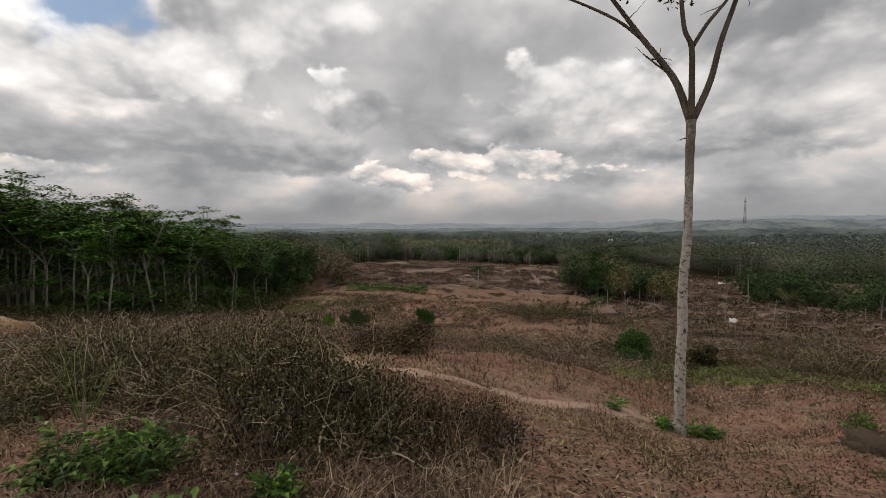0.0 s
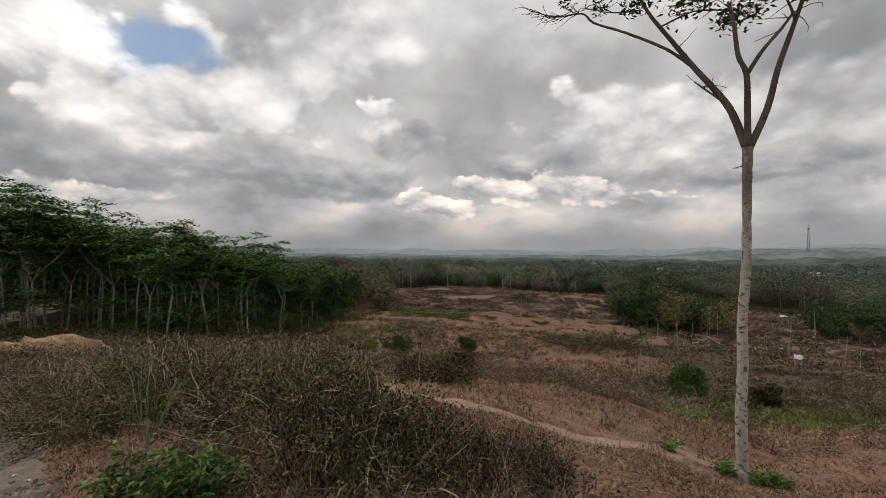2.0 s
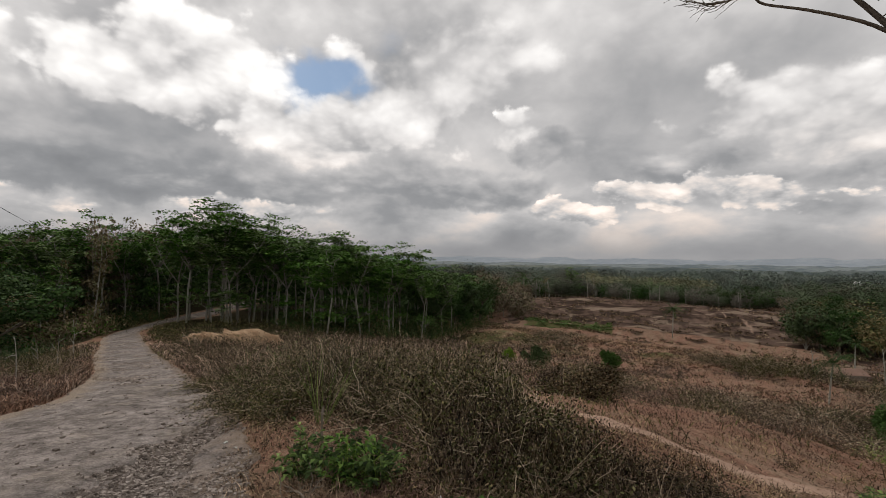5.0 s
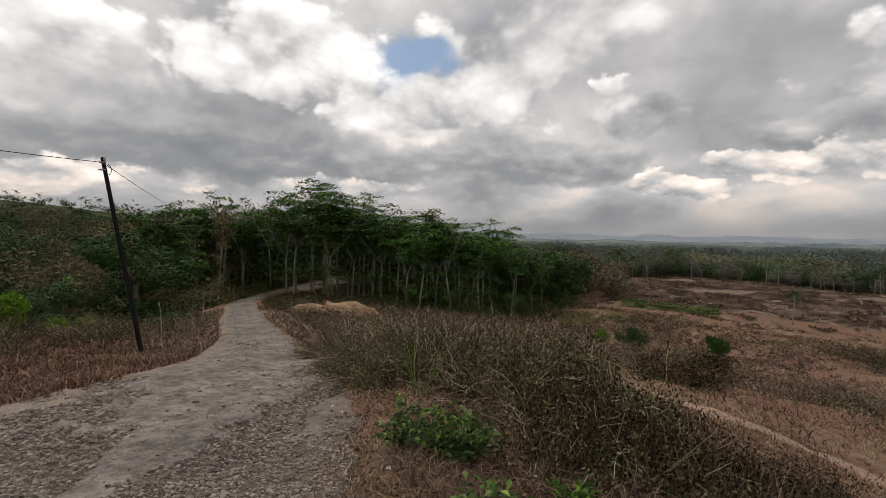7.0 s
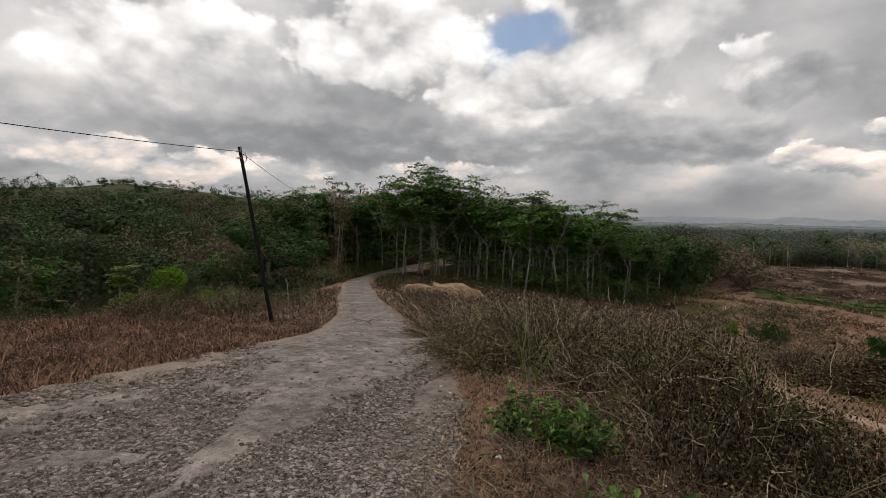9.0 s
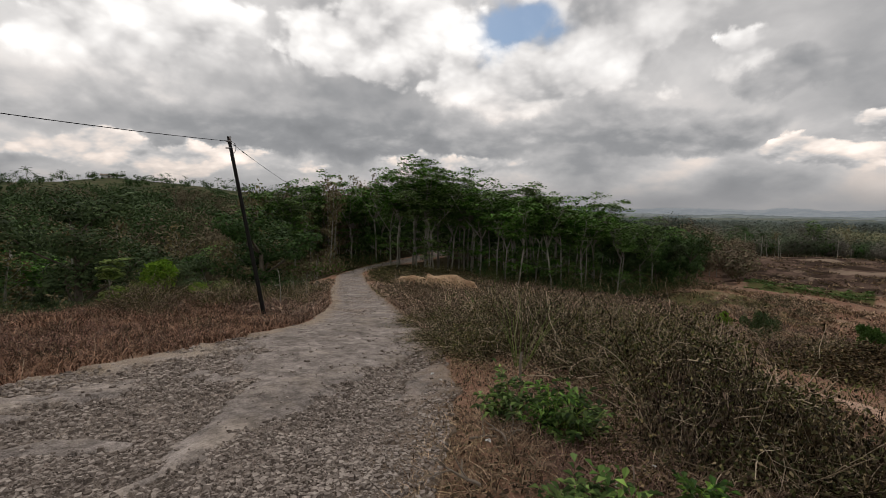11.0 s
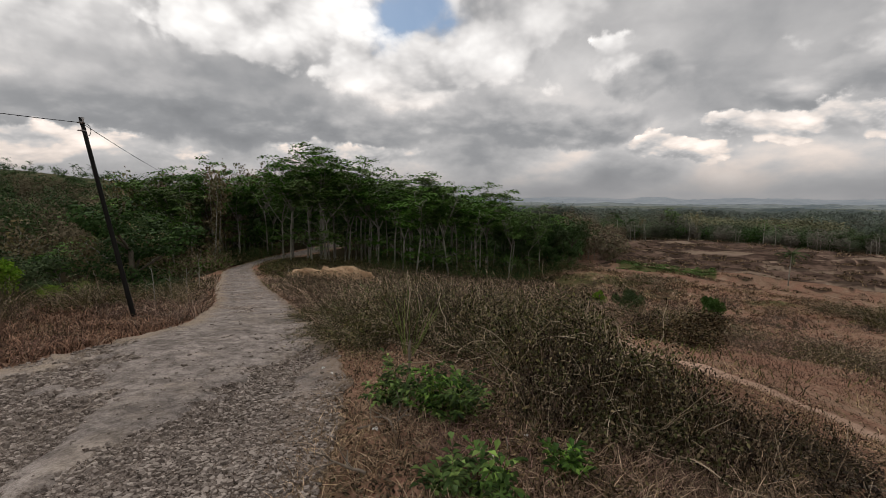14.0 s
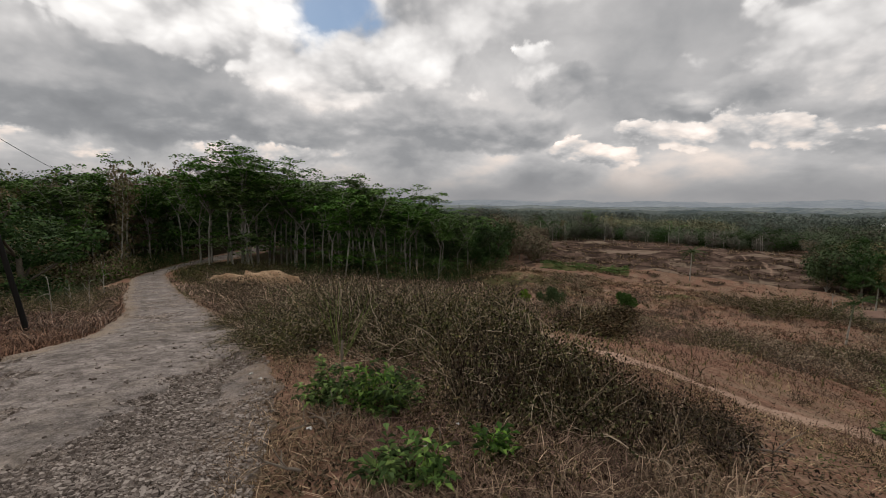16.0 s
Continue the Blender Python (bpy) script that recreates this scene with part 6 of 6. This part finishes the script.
tufts("dry_scrub", "low pale dry scrub on the slope", M_STRAW, cover(-50, 22, 12, 80, 3800, G, 0.7, 39, 0.1), 0.36, 22, 0.18, G)
tufts("dry_scrub", "low olive scrub on the slope", M_OLIVE, cover(-50, 48, 14, 80, 1700, G, 0.7, 40, 0.2), 0.45, 24, 0.17, G)
tufts("dry_scrub", "pale dry weeds along the crest", M_STRAW, cover(-25, 20, 40, 66, 1200, G), 0.5, 22, 0.15, G)
lx, ly = cover(14, 51, 12, 44, 5200, G, 0.8, None, 0, 0.55)
for n, (mt, lab) in enumerate(((M_OLIVE, "olive-brown brush between the road and the wood"), (M_BROWN, "withered brown brush between the road and the wood"), (M_GREYWEED, "grey-brown dry brush between the road and the wood"))):
    tufts("dry_scrub", lab, mt, (lx[n::3], ly[n::3]), 0.62, 60, 0.15, G)
straw("dry_stalks", "pale dry stalks standing in the brush", M_STRAW, cover(14, 51, 9, 42, 9000, G, 0.8, None, 0, 0.5), 0.75, G, 0.004)
tufts("dry_scrub", "olive brush by the bend of the road", M_OLIVE, cover(39, 54, 33, 49, 700, G, 1.0, None, 0, 0.6), 0.8, 40, 0.14, G)
ux, uy = cover(16, 62, 43, 66, 3000, G, 0.9, None, 0, 1.0)
deep = np.hypot(ux, uy) > np.array([wood_front(q) - 1.5 for q in bearing(ux, uy)[0]])
deep &= ~((bearing(ux, uy)[0] > 41.5) & (bearing(ux, uy)[0] < 52) & (np.hypot(ux, uy) < 82))
tufts("undergrowth", "dark tangled undergrowth at the foot of the wood", M_DENSE, (ux[deep], uy[deep]), 1.5, 40, 0.17, G)
tufts("undergrowth", "dry brown undergrowth in the wood", M_TEAK, (ux[deep][::2] + 0.7, uy[deep][::2]), 1.7, 34, 0.16, G)
tufts("undergrowth", "half-dry leafy saplings at the edge of the bare stand", M_TEAK, cover(58.5, 68, 50, 62, 460, G, 0.9, None, 0, 1.2), 2.6, 60, 0.24, G)
tufts("undergrowth", "green leafy saplings at the edge of the bare stand", M_SENGON, cover(59, 68, 50, 60, 150, G, 0.9, None, 0, 1.2), 2.0, 60, 0.24, G)
ux, uy = cover(62, 104, 27, 60, 1500, G, 0.9, None, 0, 1.0)
tufts("undergrowth", "dark undergrowth in the valley", M_DENSE, (ux, uy), 1.2, 44, 0.2, G)
wx, wy = cover(-48, 13, 62, 190, 56000, G, 0.6)
lie = (away(wx, wy, TRACK_LINE)[0] > 1.0) & (windrow(wx, wy) > 0.55) & (bearing(wx, wy)[0] < 13)
tufts("cut_brush", "lines of cut pale brush across the cleared field", M_STRAW, (wx[lie][::2], wy[lie][::2]), 0.38, 7, 0.22, G)
tufts("cut_brush", "lines of dark cut brush across the cleared field", M_BROWN, (wx[lie][1::2], wy[lie][1::2] + 0.6), 0.5, 7, 0.24, G)
tufts("farm_scrub", "low dark scrub among the tilled plots", M_OLIVE, cover(-50, -16, 46, 190, 1600, G, 0.8, 45, 0.15), 0.8, 26, 0.2, G)
tufts("dry_mat", "dark matted dry plants on the ground", M_BROWN, cover(-8, 31, 2.7, 6, 1100, G, 1.0, 49, 0.0), 0.13, 26, 0.14, G)
tufts("dry_scrub", "brown scrub beside the road", M_BROWN, cover(48, 104, 9, 34, 2600, G, 0.8, 41, -0.1, 0.5), 0.3, 16, 0.1, G)
straw("dry_grass", "tangled reddish dry grass in front of the thicket", M_REDWEED, cover(3, 36, 2.2, 6, 8000, G, 1.0), 0.13, G, 0.004)
straw("dry_grass", "long pale straw lying in front of the thicket", M_STRAW, cover(-10, 42, 2.0, 6, 13000, G, 1.0, 54, -0.3), 0.16, G, 0.0045)
straw("dry_grass", "matted dry straw-coloured grass", M_STRAW, cover(-52, 56, 2.0, 13, 52000, G, 1.0, 33, -0.05), 0.085, G, 0.0045)
tufts("small_weeds", "small dark withered weeds scattered on the slope", M_DARKWEED, cover(-52, 9, 4.5, 16, 900, G, 0.9, 55, -0.1), 0.15, 30, 0.11, G)
tufts("small_weeds", "small dull-green weeds scattered on the slope", M_MIDGREEN, cover(-52, 9, 5, 18, 160, G, 0.9, 56, 0.1), 0.16, 30, 0.12, G)
straw("dry_grass", "short brown grass on the slope", M_REDWEED, cover(-52, 30, 7, 45, 40000, G, 0.9, 34, -0.1), 0.12, G, 0.004)
straw("dry_grass", "pale dry grass on the slope", M_STRAW, cover(-52, 30, 10, 60, 24000, G, 0.9, 35, 0.1), 0.16, G, 0.004)
straw("dry_grass", "dry grass along the edge of the road", M_STRAW, (lambda p: (p[0][road_edge(*p) < 1.6], p[1][road_edge(*p) < 1.6]))(cover(34, 60, 3, 40, 16000, G, 1.0, None, 0, -0.12)), 0.10, G, 0.004)
straw("dry_grass", "brown dry grass beside the road", M_STRAW, cover(48, 70, 7, 40, 20000, G, 0.8, 36, -0.4), 0.24, G)
straw("dry_grass", "red-brown dry weeds of the field", M_FIELD, cover(58, 106, 8, 26, 34000, G, 0.8), 0.2, G)


# ---------------------------------------------------------------- mound, rock, stake, litter
def lump(name, label, category, material, b, d, size, seed, sink=0.3, rough=0.25, lean=(0, 0)):
    x, y, z = place_at(b, d)
    bm = bmesh.new()
    bmesh.ops.create_icosphere(bm, subdivisions=4, radius=1.0)
    for v in bm.verts:
        v.co *= 1 + rough * (0.7 * noise.fractal(v.co * 1.7 + Vector((seed, 0, 0)), 1.0, 2.0, 5) + 0.5 * noise.fractal(v.co * 5.0 + Vector((0, seed, 0)), 0.8, 2.0, 4))
    me = bpy.data.meshes.new(name)
    bm.to_mesh(me)
    bm.free()
    me.materials.append(material)
    me.polygons.foreach_set("use_smooth", [True] * len(me.polygons))
    ob = tagged(new(name, me), label, category)
    ob.matrix_basis = spot(x, y, z - sink * size[2], b, size, lean)
    return ob


lump("earth_mound", "heap of bare orange earth beside the road", "mound", M_CLAY, 45.2, 28.8, (2.9, 1.5, 1.3), 3, 0.1, 0.4, (0, 14))
lump("earth_mound", "heap of bare orange earth beside the road", "mound", M_CLAY, 49.0, 33, (1.6, 1.2, 0.75), 9, 0.1, 0.4)
for b, d, s in ((50.0, 31.5, 0.8), (49.0, 31, 0.7), (47.6, 30.5, 0.6), (46.6, 29.8, 0.75), (46.0, 29.5, 0.6), (42.0, 28, 0.6), (43.4, 27.6, 0.45), (41.0, 29, 0.7)):
    x, y, z = place_at(b, d)
    if not on_road(x, y, 0.3):
        grow("brush", x, y, z, b * 37, (1.2, 1.2, s))
lump("rock", "dark weathered rock half buried in the slope", "rock", M_ROCK, -43.6, 8.6, (0.42, 0.3, 0.3), 5, 0.35, 0.7)
lump("rock", "dark weathered rock half buried in the slope", "rock", M_ROCK, -46.0, 9.2, (0.5, 0.4, 0.28), 6, 0.4, 0.7)
lump("rock", "pale stone in the dry grass", "rock", M_STONE, 3.7, 3.9, (0.07, 0.05, 0.04), 7)
lump("boundary_stone", "pale squared stone at the field's edge", "stone", M_STONE, 14.2, 62, (0.9, 0.7, 0.8), 8)


def stake():
    x, y, z = place_at(38.2, 5.14)
    o = thing("wooden_stake", "short pale wooden stake in the dry grass", "stake")
    put(o, x, y, z, 20)
    sh = Shape()
    sh.tube([(0, 0, -0.15), (0.01, 0, 0.1), (0.005, 0, 0.3), (0.015, 0, 0.42)], [0.016, 0.015, 0.014, 0.012], 8)
    part("stick", sh, M_WOOD, o)
    sh = Shape()
    rng = np.random.default_rng(4)
    for _ in range(16):
        a = rng.random() * 6.28
        pts = wander((0.05 * math.cos(a), 0.05 * math.sin(a), 0.25), (0.35 * math.cos(a), 0.35 * math.sin(a), 1), rng.uniform(0.5, 0.9), 6, rng, 0.08, -0.05)
        sh.tube(pts, np.linspace(0.004, 0.002, len(pts)), 3, False)
    part("grass_tuft", sh, M_LIME, o, "tall yellow-green grass blades", kind="stuff")


stake()


def litter(b, d, size, turn, label="small scrap of white litter in the grass"):
    x, y, z = place_at(b, d)
    rng = np.random.default_rng(int(abs(b) * 10))
    sh = Shape()
    g = np.linspace(-1, 1, 5)
    v = [(u * size, q * size * 0.6, 0.02 + 0.35 * size * math.sin(3 * u + q) * q + 0.01 * rng.random()) for q in g for u in g]
    f = [(i * 5 + j, i * 5 + j + 1, (i + 1) * 5 + j + 1, (i + 1) * 5 + j) for i in range(4) for j in range(4)]
    sh.add(v, f)
    sh.add([(p[0], p[1], p[2] - 0.004) for p in v], [q[::-1] for q in f])
    ob = tagged(new("litter", sh.mesh("litter", M_WHITE)), label, "litter", "scraps of litter")
    put(ob, x, y, z + 0.05, turn)


for b, d, s, t in ((42.9, 3.7, 0.022, 20), (29.0, 3.05, 0.016, 70), (19.8, 4.3, 0.014, 10), (14.5, 4.6, 0.014, 50), (47.3, 5.9, 0.02, 30), (48.2, 6.3, 0.025, 80), (24.5, 3.5, 0.014, 10)):
    litter(b, d, s, t)


def fallen_branch(b, d, length, turn, seed, label="bare pale branch lying on the slope"):
    x, y, z = place_at(b, d)
    rng = np.random.default_rng(seed)
    o = thing("fallen_branch", label, "branch")
    put(o, x, y, z + 0.04, turn)
    sh = Shape()
    main = wander((0, 0, 0), (1, 0, 0.15), length, 8, rng, 0.18)
    sh.tube(main, np.linspace(0.012, 0.005, len(main)), 5)
    part("stem", sh, M_WOOD, o)
    for q in (2, 3, 5, 6):
        sh = Shape()
        tw = wander(main[q], (0.6, rng.normal(0, 0.8), rng.uniform(0, 0.6)), length * 0.5, 6, rng, 0.25)
        sh.tube(tw, np.linspace(0.007, 0.003, len(tw)), 4)
        part("twig", sh, M_WOOD, o)


for k, (b, d, ln, t) in enumerate(((-6.5, 4.15, 0.55, 40), (-0.8, 3.45, 0.45, 100), (40.5, 3.6, 0.45, 150), (45.0, 3.9, 0.5, 60), (41.5, 4.4, 0.5, 10), (44.5, 3.1, 0.35, 200), (20.5, 5.6, 1.1, 330), (23.5, 5.4, 1.0, 300), (25, 3.6, 0.6, 280), (22.5, 3.9, 0.7, 60))):
    fallen_branch(b, d, ln, t, 300 + k)


def dead_trunk(b, d, tall, seed, label="bare pale trunk still standing in the cleared field"):
    x, y, z = place_at(b, d)
    rng = np.random.default_rng(seed)
    o = thing("dead_tree", label, "dead tree", "bare trunks of the field")
    put(o, x, y, z)
    sh = Shape()
    pts = wander((0, 0, -0.3), (rng.normal(0, 0.04), 0, 1), tall, 6, rng, 0.04)
    sh.tube(pts, np.linspace(0.018, 0.008, len(pts)) * max(1.0, tall - 0.8), 6)
    part("trunk", sh, M_GREY_BARK, o)
    for q in (3, 4, 5):
        sh = Shape()
        tw = wander(pts[q], (rng.normal(0, 0.8), rng.normal(0, 0.8), 0.8), tall * 0.22, 4, rng, 0.2)
        sh.tube(tw, np.linspace(0.012, 0.005, len(tw)) * max(1.0, tall - 0.8), 4)
        part("branch", sh, M_GREY_BARK, o)


for k, (b, d, tall) in enumerate(((64.8, 16.5, 1.5), (63.2, 19, 1.3), (61.8, 22, 1.6), (60.5, 27, 2.2), (51.2, 33, 1.1))):
    dead_trunk(b, d, tall, 380 + k, "thin bare sapling beside the road")
for k in range(34):
    b, d = Q.uniform(-46, -16), Q.uniform(52, 105)
    dead_trunk(b, d, Q.uniform(1.4, 3.8), 400 + k)
for k in range(18):
    b, d = Q.uniform(-12, 11), Q.uniform(138, 156)
    dead_trunk(b, d, Q.uniform(2.5, 6.0), 500 + k)


def field_palm(b, d, s):
    x, y, z = place_at(b, d)
    grow("palm", x, y, z, b * 31, s)


for b, d, s in ((-4.3, 78, 0.62), (-17.6, 33.4, 0.34), (-19.5, 62, 0.5), (-33.4, 96, 0.75), (-31.5, 98, 0.6)):
    field_palm(b, d, s)


# ---------------------------------------------------------------- loose stones of the road
def road_stones():
    rng = np.random.default_rng(12)
    road = bpy.data.objects["road"]
    kinds = []
    for k in range(8):
        bm = bmesh.new()
        bmesh.ops.create_icosphere(bm, subdivisions=1, radius=1.0)
        for v in bm.verts:
            v.co = Vector((v.co.x * rng.uniform(0.7, 1.25), v.co.y * rng.uniform(0.7, 1.2), v.co.z * rng.uniform(0.5, 0.8)))
        me = bpy.data.meshes.new("stone")
        bm.to_mesh(me)
        bm.free()
        me.materials.append(M_STONE)
        kinds.append(me)
    n = 190000
    b = np.radians(rng.uniform(36, 106, n))
    d = 2.3 * (16 / 2.3) ** rng.random(n)
    x, y = -np.sin(b) * d, np.cos(b) * d
    e = road_edge(x, y)
    tar = asphalt(x, y)
    dens = 0.45 + 0.55 * smooth(fbm(x / 0.8, y / 0.8, 3, 67), -0.3, 0.4)
    keep = (e < 0.12) & (rng.random(n) < dens * (0.62 - 0.60 * tar))
    x, y, e = x[keep], y[keep], e[keep]
    size = (0.008 + 0.028 * rng.random(len(x)) ** 3) * np.clip(np.hypot(x, y) / 6, 0.9, 1.35)
    z = road_surface(x, y, np.clip(1 + e / 2.5, 0, 1))[0] + 0.002
    order = np.argsort(-size / np.hypot(x, y))
    for i in order[:300]:
        ob = new("stone", kinds[i % 8])
        ob.parent = road
        s = size[i]
        ob.matrix_basis = spot(x[i], y[i], z[i] + s * 0.2, rng.uniform(0, 360), (s * 1.3, s, s))
    rest = order[300:]
    peak_v = np.array([(1, 0, -0.4), (0.1, 1, -0.4), (-1, 0.1, -0.4), (-0.1, -1, -0.4), (0.7, 0.2, 0.5), (-0.1, 0.65, 0.55), (-0.65, -0.1, 0.5), (0.1, -0.7, 0.55)])
    peak_f = np.array([(0, 1, 5, 4), (1, 2, 6, 5), (2, 3, 7, 6), (3, 0, 4, 7), (4, 5, 6, 7)])
    t = rng.random(len(rest)) * 6.28
    jit = rng.uniform(0.6, 1.4, (len(rest), 8, 3)) * peak_v[None] * size[rest][:, None, None] * 1.1
    v = np.stack([jit[..., 0] * np.cos(t)[:, None] - jit[..., 1] * np.sin(t)[:, None], jit[..., 0] * np.sin(t)[:, None] + jit[..., 1] * np.cos(t)[:, None], jit[..., 2]], -1)
    v += np.stack([x[rest], y[rest], z[rest]], -1)[:, None, :]
    sh = Shape()
    sh.add(v.reshape(-1, 3), [])
    sh.f = [tuple(q) for q in (np.arange(len(rest))[:, None, None] * 8 + peak_f[None]).reshape(-1, 4).tolist()]
    part("gravel", sh, M_STONE, road, flat=True, kind="stuff")


road_stones()
